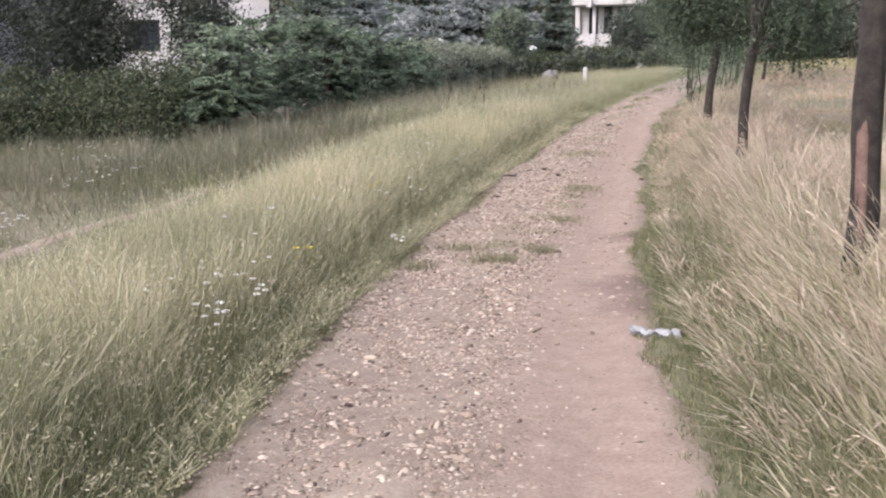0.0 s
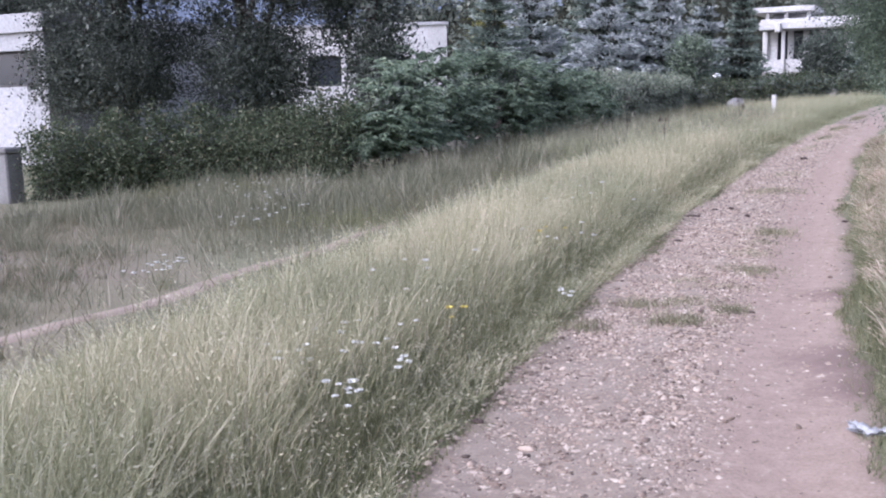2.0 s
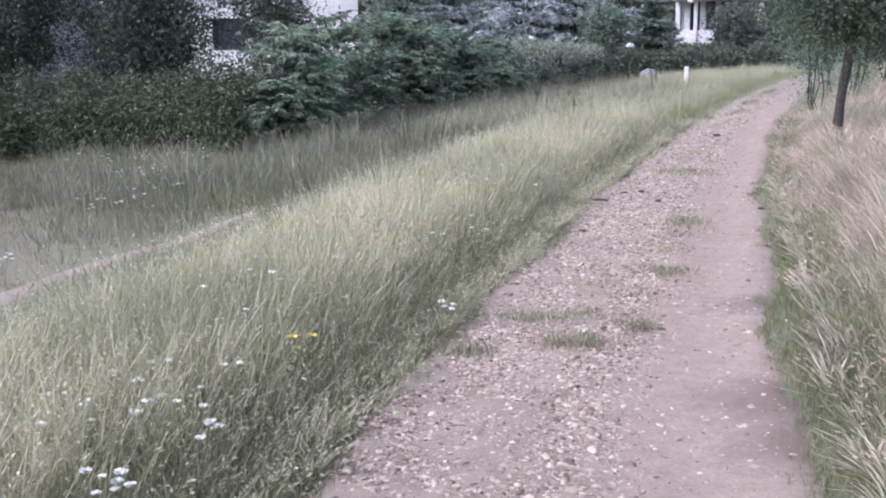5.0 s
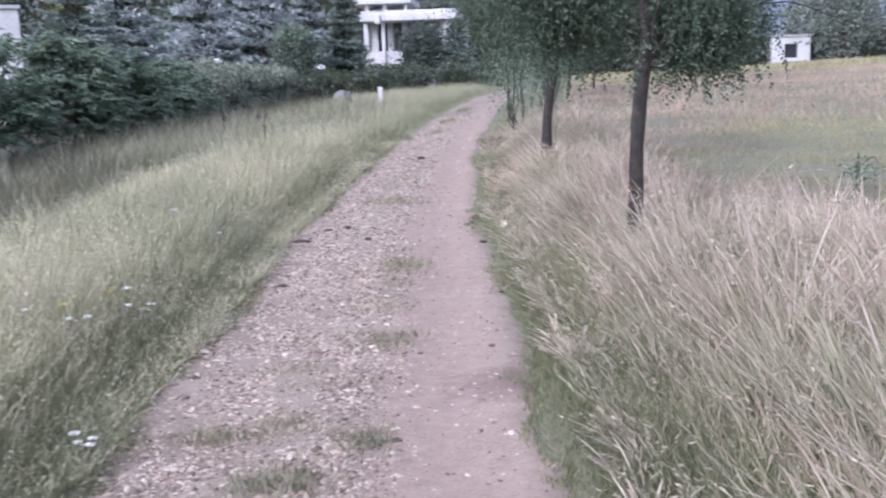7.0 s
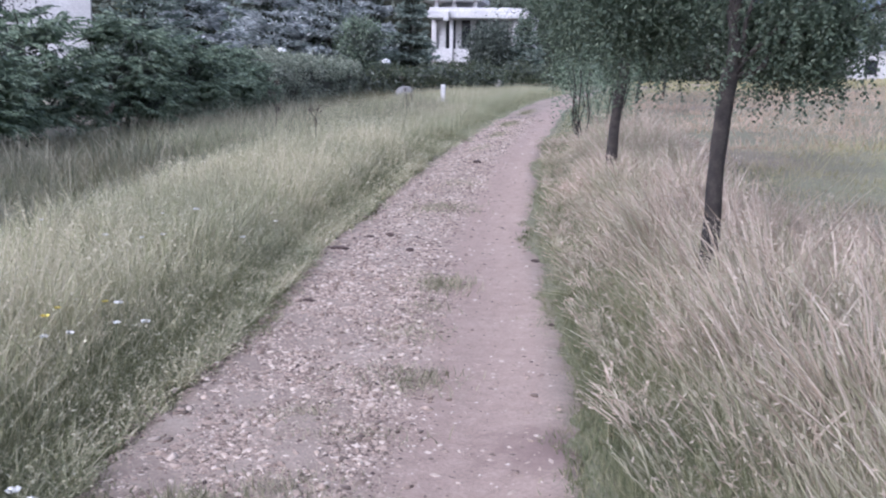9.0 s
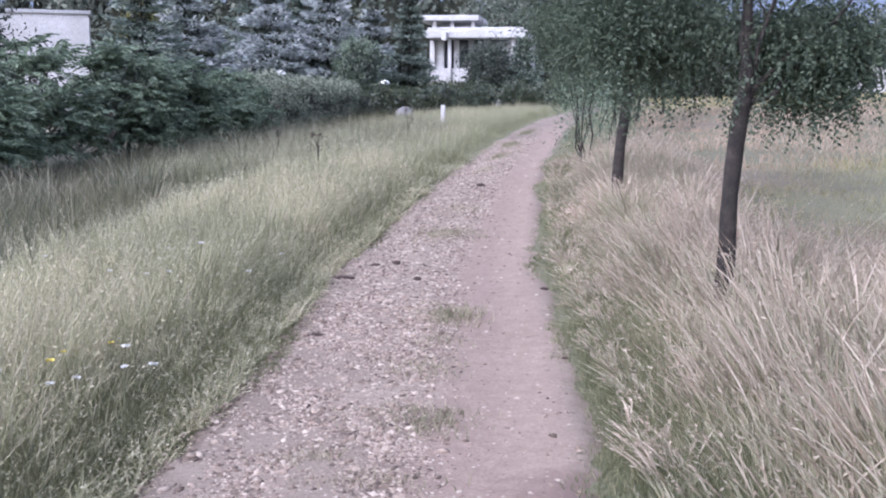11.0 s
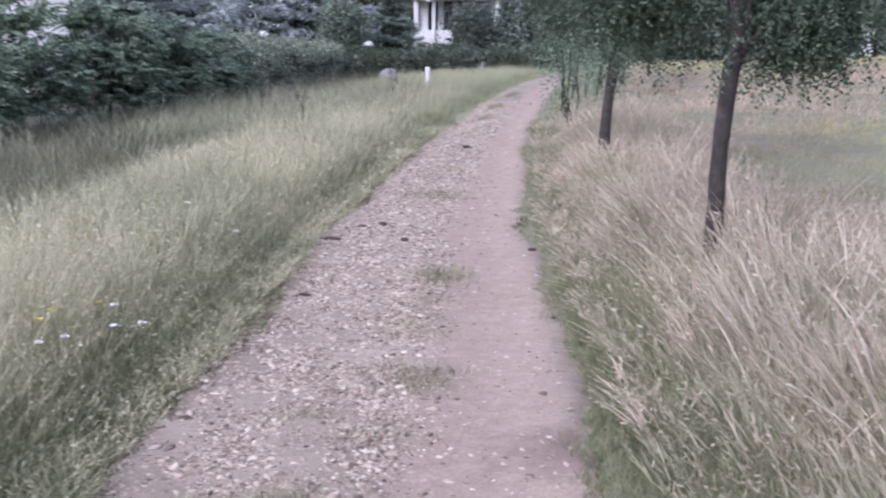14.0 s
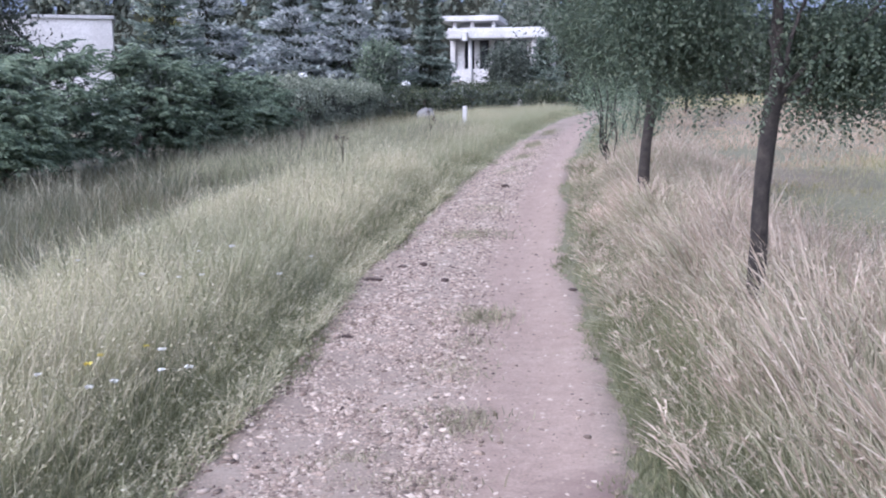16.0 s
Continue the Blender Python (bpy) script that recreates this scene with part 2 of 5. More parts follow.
# ---- mesh helpers ----
def link_mesh(name, verts, faces, material, parent=None, label="", smooth=False, along=None):
    """One mesh object from arrays; faces: an (n, 3) or (n, 4) array, or a list of index tuples."""
    me = bpy.data.meshes.new(name)
    verts = np.asarray(verts, dtype=np.float32)
    if isinstance(faces, np.ndarray):
        k = faces.shape[1]
        me.vertices.add(len(verts))
        me.vertices.foreach_set("co", verts.ravel())
        me.loops.add(faces.size)
        me.loops.foreach_set("vertex_index", faces.astype(np.int32).ravel())
        me.polygons.add(len(faces))
        me.polygons.foreach_set("loop_start", np.arange(0, faces.size, k, dtype=np.int32))
        me.update(calc_edges=True)
    else:
        me.from_pydata(verts.tolist(), [], faces)
    if smooth:
        me.polygons.foreach_set("use_smooth", np.ones(len(me.polygons), dtype=bool))
    if along is not None:
        at = me.attributes.new("along", "FLOAT", "POINT")
        at.data.foreach_set("value", np.asarray(along, dtype=np.float32))
    me.materials.append(material)
    ob = new(name, me)
    if parent:
        ob.parent = parent
    if label:
        ob["label"] = label
    return ob


def part(name, bm, material, parent=None, label="", smooth=False):
    me = bpy.data.meshes.new(name)
    bm.normal_update()
    bm.to_mesh(me)
    bm.free()
    if smooth:
        me.polygons.foreach_set("use_smooth", np.ones(len(me.polygons), dtype=bool))
    me.materials.append(material)
    ob = new(name, me)
    if parent:
        ob.parent = parent
    if label:
        ob["label"] = label
    return ob


def box(bm, x0, x1, y0, y1, z0, z1, bevel=0.0):
    r = bmesh.ops.create_cube(bm, size=1)
    vs = r["verts"]
    for v in vs:
        v.co = Vector((x0 + (v.co.x + 0.5) * (x1 - x0), y0 + (v.co.y + 0.5) * (y1 - y0), z0 + (v.co.z + 0.5) * (z1 - z0)))
    if bevel:
        es = list({e for v in vs for e in v.link_edges})
        bmesh.ops.bevel(bm, geom=es, offset=bevel, segments=1, affect="EDGES")
    return bm


def thing(name, x, y, z, label, category, group="", kind=""):
    e = new(name)
    e.location = (x, y, z)
    e.empty_display_size = 0.1
    return tagged(e, label, category, group, kind)


def tube_arrays(pts, radii, sides=8, wob=0.0):
    pts, n = np.asarray(pts, float), len(pts)
    tan = np.gradient(pts, axis=0)
    tan /= np.linalg.norm(tan, axis=1)[:, None] + 1e-9
    ref = np.where(np.abs(tan[:, 2:3]) > 0.9, [[1.0, 0, 0]], [[0, 0, 1.0]])
    u = np.cross(tan, ref)
    u /= np.linalg.norm(u, axis=1)[:, None] + 1e-9
    v = np.cross(tan, u)
    a = np.arange(sides) / sides * 2 * np.pi
    r = np.asarray(radii)[:, None] * (1 + wob * rng.standard_normal((n, sides)))
    ring = pts[:, None] + r[..., None] * (np.cos(a)[None, :, None] * u[:, None] + np.sin(a)[None, :, None] * v[:, None])
    i, j = np.meshgrid(np.arange(n - 1), np.arange(sides), indexing="ij")
    j2 = (j + 1) % sides
    f = np.stack([i * sides + j, i * sides + j2, (i + 1) * sides + j2, (i + 1) * sides + j], -1).reshape(-1, 4)
    return ring.reshape(-1, 3), f


def leaf_arrays(pos, direction, length, width, fold=0.15):
    """Leaves as folded diamonds: 4 points, 2 triangles each, along direction."""
    n = len(pos)
    d = direction / (np.linalg.norm(direction, axis=1)[:, None] + 1e-9)
    s = np.cross(d, rng.standard_normal((n, 3)))
    s /= np.linalg.norm(s, axis=1)[:, None] + 1e-9
    up = np.cross(s, d)
    L, W = length[:, None], width[:, None]
    mid = pos + d * L * 0.45
    v = np.stack([pos, mid + s * W * 0.5 + up * W * fold, pos + d * L, mid - s * W * 0.5 + up * W * fold], 1).reshape(-1, 3)
    k = np.arange(n)[:, None] * 4
    f = np.concatenate([k + [0, 1, 2], k + [0, 2, 3]], 0)
    return v, f


def blade_arrays(x, y, z, h, w, lean, az, face, rows=3, head=0.0):
    """Grass blades: bent tapered ribbons. lean: how far the tip goes sideways, as part of h, toward az. head: seed head width factor."""
    n = len(x)
    t = np.linspace(0, 1, rows + 1)
    bend = t[None] ** 1.8 * (lean * h)[:, None]
    px = x[:, None] + bend * np.cos(az)[:, None]
    py = y[:, None] + bend * np.sin(az)[:, None]
    pz = z[:, None] + (h * (1 - 0.25 * np.minimum(lean, 1.5) ** 2))[:, None] * t[None] ** (1.0)
    if head:
        prof = np.interp(t, [0, 0.62, 0.72, 0.85, 1.0], [0.8, 0.5, 1.0 + head, 0.9 + head, 0.0])
    else:
        prof = np.interp(t, [0, 0.4, 1.0], [0.8, 1.0, 0.0])
    hw = 0.5 * w[:, None] * prof[None]
    dx, dy = np.cos(face)[:, None] * hw, np.sin(face)[:, None] * hw
    a = np.stack([px - dx, py - dy, pz], -1)[:, :rows + 1]
    b = np.stack([px + dx, py + dy, pz], -1)[:, :rows]
    v = np.concatenate([a, b], 1)
    m = 2 * rows + 1
    f = []
    for i in range(rows - 1):
        f += [[i, rows + 1 + i, rows + 2 + i], [i, rows + 2 + i, i + 1]]
    f.append([rows - 1, 2 * rows, rows])
    faces = (np.arange(n)[:, None, None] * m + np.array(f)[None]).reshape(-1, 3)
    al = np.concatenate([t, t[:rows]])
    return v.reshape(-1, 3), faces, np.tile(al, n)


# ---- lie of the land ----
def land(x, y):
    x, y = np.asarray(x, float), np.asarray(y, float)
    t = np.clip((y - 9.5) / 8.0, 0, 1)
    far = np.clip(y - 17.5, 0, 30) * 0.02 + np.clip(y - 47.5, 0, 40) * 0.008
    return 0.36 * t * t * (3 - 2 * t) + far + 0.033 * np.clip(x, -14, 25)


LY = [-60, -9, -0.15, 1.1, 2.3, 4.6, 8, 10, 15, 20, 30, 38, 46, 55, 65, 80]
LX = [13.0, 1.3, -0.48, -0.76, -0.93, -1.26, -1.58, -1.86, -1.88, -1.92, -2.0, -1.75, -0.9, 1.0, 5.0, 14]
RY = [-60, -9, 0.14, 1.42, 2.93, 5.4, 7.5, 9.3, 10.4, 12.7, 15, 18, 24, 30, 38, 46, 55, 65, 80]
RX = [15.2, 3.3, 1.37, 1.12, 0.84, 0.54, 0.37, 0.13, 0.0, -0.14, -0.30, -0.40, -0.48, -0.5, -0.2, 0.7, 2.8, 7.0, 16]


def left_edge(y):
    return np.interp(y, LY, LX)


def right_edge(y):
    return np.interp(y, RY, RX)


def lumps(x, y, s=1.0):
    """Smooth pseudo-random lumps, about -1 to 1."""
    return (np.sin(x * 1.7 * s + 1.3 * np.sin(y * 0.9 * s)) + np.sin(y * 2.1 * s + 1.7 * np.sin(x * 1.1 * s + 2)) + np.sin((x + y) * 3.3 * s)) / 3


def clumped(x, y, s=2.2):
    return 0.5 + 0.5 * lumps(x, y, s)


# ground: one sheet to the horizon, fine near the walk
gx = np.unique(np.concatenate([np.linspace(-9, 7, 129), np.linspace(-60, 60, 81), np.linspace(-400, 400, 41), [-3000, -1500, -800, 800, 1500, 3000]]).round(3))
gy = np.unique(np.concatenate([np.linspace(-6, 26, 161), np.linspace(-60, 110, 86), np.linspace(-400, 600, 41), [-3000, -1500, -800, 900, 1500, 3000]]).round(3))
X, Y = np.meshgrid(gx, gy, indexing="ij")
near = np.exp(-((X / 12) ** 2) - ((Y - 8) / 22) ** 2)
inside = (X > left_edge(Y) + 0.1) & (X < right_edge(Y) - 0.1)
Z = land(X, Y) + 0.035 * lumps(X, Y, 0.8) * near * np.where(inside, 0, 1) - np.where(inside, 0.05, 0)
i, j = np.meshgrid(np.arange(len(gx) - 1), np.arange(len(gy) - 1), indexing="ij")
q = i * len(gy) + j
quads = np.stack([q, q + len(gy), q + len(gy) + 1, q + 1], -1).reshape(-1, 4)
ground = link_mesh("ground", np.stack([X, Y, Z], -1).reshape(-1, 3), quads, M_SOIL, smooth=True)
tagged(ground, "dry brown soil and short dead grass of the meadow", "ground", kind="structure")

# the dirt track: two worn ruts, a low crown, ragged edges that run out under the grass
py = np.concatenate([np.arange(-60, -3, 0.5), np.arange(-3, 22, 0.06), np.arange(22, 78, 0.25)])
pu = np.linspace(-0.12, 1.12, 42)
U, Y = np.meshgrid(pu, py, indexing="ij")
X = left_edge(Y) + U * (right_edge(Y) - left_edge(Y))
crown = 0.018 * np.exp(-((U - 0.47) / 0.12) ** 2) - 0.022 * np.exp(-((U - 0.78) / 0.11) ** 2) - 0.014 * np.exp(-((U - 0.2) / 0.12) ** 2)
edge = np.clip((np.abs(U - 0.5) - 0.46 - 0.03 * lumps(X, Y, 1.3) - 0.02 * lumps(X, Y, 6.0) - 0.015 * lumps(X, Y, 14.0)) / 0.12, 0, 1)
rough_left = np.clip((0.62 - U) * 4, 0.0, 1)
Z = land(X, Y) + 0.012 + crown - 0.075 * edge + 0.006 * rough_left * lumps(X, Y, 6.0) + 0.004 * rough_left * lumps(X * 1.3 + 5, Y, 13.0)
i, j = np.meshgrid(np.arange(len(pu) - 1), np.arange(len(py) - 1), indexing="ij")
q = i * len(py) + j
quads = np.stack([q, q + len(py), q + len(py) + 1, q + 1], -1).reshape(-1, 4)
track = link_mesh("dirt_road", np.stack([X, Y, Z], -1).reshape(-1, 3), quads, M_DIRT, smooth=True, along=U.ravel())
tagged(track, "pinkish brown dirt track with a gravelly side and a smooth worn rut", "dirt road", kind="structure")


def track_z(x, y):
    u = (x - left_edge(y)) / (right_edge(y) - left_edge(y))
    return land(x, y) + 0.012 + 0.018 * np.exp(-((u - 0.47) / 0.12) ** 2) - 0.022 * np.exp(-((u - 0.78) / 0.11) ** 2) - 0.014 * np.exp(-((u - 0.2) / 0.12) ** 2)


# a narrow trodden footpath through the meadow
def footpath_x(y):
    return np.interp(y, [-8, 0, 3.2, 4.7, 6.7, 9.0], [-4.1, -4.5, -4.7, -4.85, -5.1, -5.5]) + 0.05 * np.sin(np.asarray(y) * 2.3)


fy, fu = np.arange(-8, 9, 0.08), np.linspace(-1, 1, 9)
U, Y = np.meshgrid(fu, fy, indexing="ij")
X = footpath_x(Y) + U * (0.17 + 0.04 * lumps(Y, U, 2.0)) * np.interp(Y, [6.0, 9.0], [1.0, 0.4])
Z = land(X, Y) + 0.035 * lumps(X, Y, 0.8) * np.exp(-((X / 12) ** 2) - ((Y - 8) / 22) ** 2) + 0.022 - 0.05 * np.abs(U) ** 3
i, j = np.meshgrid(np.arange(len(fu) - 1), np.arange(len(fy) - 1), indexing="ij")
q = i * len(fy) + j
foot = link_mesh("footpath", np.stack([X, Y, Z], -1).reshape(-1, 3), np.stack([q, q + len(fy), q + len(fy) + 1, q + 1], -1).reshape(-1, 4), M_FOOT, smooth=True)
tagged(foot, "narrow trodden footpath of pale bare earth in the meadow", "footpath", kind="structure")


# ---- far distance ----
def mountain(name, dist, base, amp, seed, label):
    a = np.linspace(-1.3, 1.0, 260)
    r = np.random.default_rng(seed)
    prof = sum(amp / k * np.sin(a * 5.1 * k + r.uniform(0, 6.28)) for k in (1, 2, 3, 5, 9, 17, 31))
    top = base + prof * 0.35
    rows = [(1.0, 0.0), (1.05, 0.35), (1.1, 0.7), (1.15, 1.0)]
    v = np.concatenate([np.stack([np.sin(a) * dist * d, np.cos(a) * dist * d, top * k - 5], -1) for d, k in rows])
    n = len(a)
    q = (np.arange(3)[:, None] * n + np.arange(n - 1)[None]).ravel()
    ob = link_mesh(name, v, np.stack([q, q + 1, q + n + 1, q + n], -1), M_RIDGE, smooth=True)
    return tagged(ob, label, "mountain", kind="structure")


mountain("backdrop", 2200, 300, 26, 3, "mountain ridge on the horizon with blue haze put into its colour")


# ---- trees ----
def crown_points(n, centre, radii, holes=0.35, shell=0.55, seed=0):
    r = np.random.default_rng(seed)
    p = r.standard_normal((n * 2, 3))
    p /= np.linalg.norm(p, axis=1)[:, None]
    p *= r.uniform(shell, 1.0, (n * 2, 1)) * (1 + 0.22 * lumps(p[:, 0] * 3 + seed, p[:, 2] * 3, 1.3))[:, None]
    keep = lumps(p[:, 0] * 4 + seed, p[:, 1] * 4 + p[:, 2] * 3, 1.0) > -0.75 + holes
    p = p[keep][:n]
    return centre + p * radii


def clump_leaves(centres, per, spread, length, width, droop=0.4, seed=0):
    r = np.random.default_rng(seed)
    c = np.repeat(centres, per, axis=0)
    off = r.standard_normal(c.shape) * spread
    off[:, 2] *= 0.7
    d = r.standard_normal(c.shape) + off / (np.abs(spread) + 1e-6) * 0.5
    d[:, 2] -= droop
    L = r.uniform(0.6, 1.2, len(c)) * length
    return leaf_arrays(c + off, d, L, L * width)


def join(parts):
    vs, fs, k = [], [], 0
    for v, f in parts:
        vs.append(v)
        fs.append(f + k)
        k += len(v)
    return np.concatenate(vs), np.concatenate(fs)


def bent(a, b, bow, n=7, seed=0):
    r = np.random.default_rng(seed)
    t = np.linspace(0, 1, n)[:, None]
    p = np.array(a) * (1 - t) + np.array(b) * t
    p[:, 2] += (np.sin(t[:, 0] * np.pi)) * bow
    p[1:-1] += r.standard_normal((n - 2, 3)) * 0.013 * np.linalg.norm(np.array(b) - np.array(a))
    return p


def drooping_sprays(starts, seed, n_leaf=16, length=0.45, leaf=0.05):
    """Hanging twigs with paired leaflets."""
    r = np.random.default_rng(seed)
    out = []
    for s in starts:
        az, L = r.uniform(0, 6.28), length * r.uniform(0.6, 1.2)
        t = np.linspace(0.1, 1, n_leaf)
        p = np.stack([s[0] + np.cos(az) * t * L * 0.6, s[1] + np.sin(az) * t * L * 0.6, s[2] - t ** 2 * L], -1)
        d = np.stack([np.cos(az + 1.57 * (-1) ** np.arange(n_leaf)), np.sin(az + 1.57 * (-1) ** np.arange(n_leaf)), np.full(n_leaf, -0.7)], -1)
        ll = leaf * r.uniform(0.7, 1.2, n_leaf)
        out.append(leaf_arrays(p, d + 0.3 * r.standard_normal(d.shape), ll, ll * 0.5))
    return join(out)


def roadside_tree(x, y, lean, r0, fork, limbs, crown, seed, label, leaves=9000, bare=True):
    """A young broadleaf tree: trunk, limbs from the fork, hanging foliage."""
    z0 = float(land(x, y))
    t = thing("tree", x, y, z0, label, "tree", "trees beside the track")
    hs = np.linspace(-0.1, fork, 12)
    pts = np.stack([lean[0] * hs / fork + 0.012 * np.sin(hs * 5 + seed), lean[1] * hs / fork + 0.012 * np.cos(hs * 4 + seed), hs], -1)
    rad = r0 * np.interp(hs, [-0.1, 0.15, 0.8, fork], [1.35, 1.1, 0.92, 0.95])
    v, f = tube_arrays(pts, rad, 12, 0.05)
    link_mesh("trunk", v, f, M_BARK, t, smooth=True)
    if bare:
        sel = (hs > 0.4) & (hs < 1.3)
        b = pts[sel] + [-r0 * 0.25, -r0 * 0.55, 0]
        v, f = tube_arrays(b, r0 * np.interp(np.linspace(0, 1, len(b)), [0, 0.3, 0.8, 1], [0.3, 0.5, 0.45, 0.1]), 9, 0.14)
        link_mesh("bare_patch", v, f, M_BARE, t, "strip of bare reddish wood where bark is missing", smooth=True)
    top = pts[-1]
    tips = []
    for k, (dx, dy, dz, bow, lr) in enumerate(limbs):
        p = bent(top - [0, 0, 0.06], top + [dx, dy, dz], bow, 9, seed + k)
        v, f = tube_arrays(p, r0 * lr * np.linspace(1, 0.2, 9), 8, 0.04)
        link_mesh("limb", v, f, M_BARK, t, smooth=True)
        tips += [p[4], p[6], p[8]]
        for j in range(3):
            e = p[3 + 2 * j] + np.random.default_rng(seed * 9 + k * 3 + j).normal(0, 0.4, 3) + [0, 0, 0.1]
            v, f = tube_arrays(bent(p[3 + 2 * j], e, 0.05, 5, k + j), r0 * lr * 0.3 * np.linspace(1, 0.3, 5), 5)
            link_mesh("twig", v, f, M_BARK, t, smooth=True)
            tips.append(e)
    cs = [crown_points(int(leaves / 45), np.array(c), np.array(r), 0.15, 0.35, seed + 5 * k) for k, (c, r) in enumerate(crown)]
    cs = np.concatenate(cs)
    cs = cs[cs[:, 2] > fork * 1.06 + 0.22 * lumps(cs[:, 0] * 2 + seed, cs[:, 1] * 2, 1.5)]
    low = cs[cs[:, 2] < np.quantile(cs[:, 2], 0.3)]
    lv = [clump_leaves(cs, 74, 0.13, 0.034, 0.45, 0.7, seed), drooping_sprays(np.repeat(low, 3, axis=0) + rng.normal(0, 0.09, (3 * len(low), 3)), seed + 1, 26, 0.36, 0.034)]
    v, f = join(lv)
    link_mesh("crown", v, f, M_ACACIA, t, "hanging dark green compound leaves")
    return t


def conifer(x, y, h, r, material, seed, label, group, base=None, levels=13, boughs=11, drop=0.16):
    """A spruce: trunk and tiers of drooping boughs built of needle sprays."""
    z0 = float(land(x, y)) if base is None else base
    t = thing("spruce_tree", x, y, z0, label, "spruce tree", group)
    rs = np.random.default_rng(seed)
    hs = np.linspace(-0.1, h, 8)
    v, f = tube_arrays(np.stack([0 * hs, 0 * hs, hs], -1), 0.03 * h * np.linspace(1, 0.08, 8) * 0.6, 8)
    link_mesh("trunk", v, f, M_BARK, t, smooth=True)
    P, D, L = [], [], []

    def brush(a, b, sag, thick, m, long):
        """Needle sprays that follow one twig from a to b."""
        q = rs.uniform(0.05, 1.0, m)
        along = b - a
        p = a + q[:, None] * along
        p[:, 2] += -sag * np.sin(q * 2.0) + 0.5 * sag * q ** 3
        P.append(p + rs.normal(0, thick, (m, 3)))
        d = np.tile(along / (np.linalg.norm(along) + 1e-6), (m, 1)) + rs.normal(0, 0.3, (m, 3))
        D.append(d)
        L.append(rs.uniform(0.7, 1.3, m) * long)

    for k in range(levels):
        u = max((k + rs.uniform(-0.2, 0.2)) / levels, 0)
        zc = h * (0.05 + 0.92 * u)
        R = 1.12 * r * (1 - u) ** 0.8 + 0.12
        count = max(5, int(boughs * (1 - 0.45 * u)))
        for b in range(count):
            az, Rb = (b + 0.5 * k + rs.uniform(-0.28, 0.28)) / count * 6.283, R * rs.uniform(0.75, 1.15)
            zb = zc + rs.uniform(-0.3, 0.3) * h / levels
            a = np.array([0.0, 0.0, zb])
            out = np.array([math.cos(az), math.sin(az), rs.uniform(-0.12, 0.14) + 0.5 * u ** 2])
            across = np.array([-math.sin(az), math.cos(az), -0.12])
            long = 0.16 + 0.09 * Rb
            sag = drop * Rb * (1 - u)
            brush(a, a + out * Rb, sag, 0.03, int(16 + 15 * Rb), long)
            for j, s0 in enumerate((0.3, 0.42, 0.54, 0.66, 0.78, 0.88)):
                c = a + out * Rb * s0
                c[2] += -sag * math.sin(s0 * 2.0) + 0.5 * sag * s0 ** 3
                tw = Rb * (1.02 - s0) * 0.75
                brush(c, c + out * tw * 0.85 + across * tw * 0.75 * (-1) ** j, 0.1 * tw, 0.02, int(5 + 9 * tw), long * 0.85)
    P, D, L = np.concatenate(P), np.concatenate(D), np.concatenate(L)
    v, f = leaf_arrays(P, D, L, L * 0.3, 0.3)
    link_mesh("crown", v, f, material, t)
    # inner sprays in a much darker material: shade between the boughs, put into colour
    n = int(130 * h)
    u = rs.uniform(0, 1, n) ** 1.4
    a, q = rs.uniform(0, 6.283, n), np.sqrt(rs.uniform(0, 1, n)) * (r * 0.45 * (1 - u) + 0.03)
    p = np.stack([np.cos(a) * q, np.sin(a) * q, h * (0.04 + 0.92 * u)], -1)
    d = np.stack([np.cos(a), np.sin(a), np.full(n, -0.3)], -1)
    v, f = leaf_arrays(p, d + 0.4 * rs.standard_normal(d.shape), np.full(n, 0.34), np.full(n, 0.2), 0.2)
    link_mesh("inner_foliage", v, f, M_TALLTREE, t, "inner boughs coloured dark for the shade between the tiers")
    return t


def leafy_tree(x, y, h, trunk_r, crown, n, material, seed, label, group="", leaf=0.08, spread=0.25, per=40, hang=0, name="tree", droop=0.5, inner=True, holes=0.25):
    """A larger broadleaf tree: trunk, limbs, leafy clumps round darker inner sprays."""
    z0 = float(land(x, y))
    t = thing(name, x, y, z0, label, "bush" if name == "bush" else "tree", group)
    rs = np.random.default_rng(seed)
    hs = np.linspace(-0.1, h * 0.75, 9)
    p = np.stack([0.12 * np.sin(hs * 0.9 + seed), 0.12 * np.cos(hs * 0.8 + seed), hs], -1)
    v, f = tube_arrays(p, trunk_r * np.linspace(1.15, 0.3, 9), 9, 0.05)
    link_mesh("trunk", v, f, M_BARK, t, smooth=True)
    k = int(n / per / len(crown))
    cs = np.concatenate([crown_points(k, np.array(c), np.array(r), holes, 0.5, seed + 3 * q) for q, (c, r) in enumerate(crown)])
    for k2 in range(6):
        e = cs[rs.integers(len(cs))]
        v, f = tube_arrays(bent(p[3 + k2 % 5], e, 0.15, 7, seed + k2), trunk_r * 0.4 * np.linspace(1, 0.2, 7), 6)
        link_mesh("limb", v, f, M_BARK, t, smooth=True)
    lv = [clump_leaves(cs, per, spread, leaf, 0.55, droop, seed)]
    if hang:
        lv.append(drooping_sprays(cs[rs.integers(0, len(cs), hang)], seed + 2, 24, 1.3, leaf))
    v, f = join(lv)
    link_mesh("crown", v, f, material, t)
    if inner:
        ci = np.concatenate([crown_points(k, np.array(c), np.array(r) * 0.72, -0.2, 0.1, seed + 50 + q) for q, (c, r) in enumerate(crown)])
        v, f = clump_leaves(ci, 22, spread * 1.1, leaf * 1.8, 0.6, 0.2, seed + 9)
        link_mesh("inner_foliage", v, f, M_DARKLEAF, t, "shaded inner leaves")
    return t


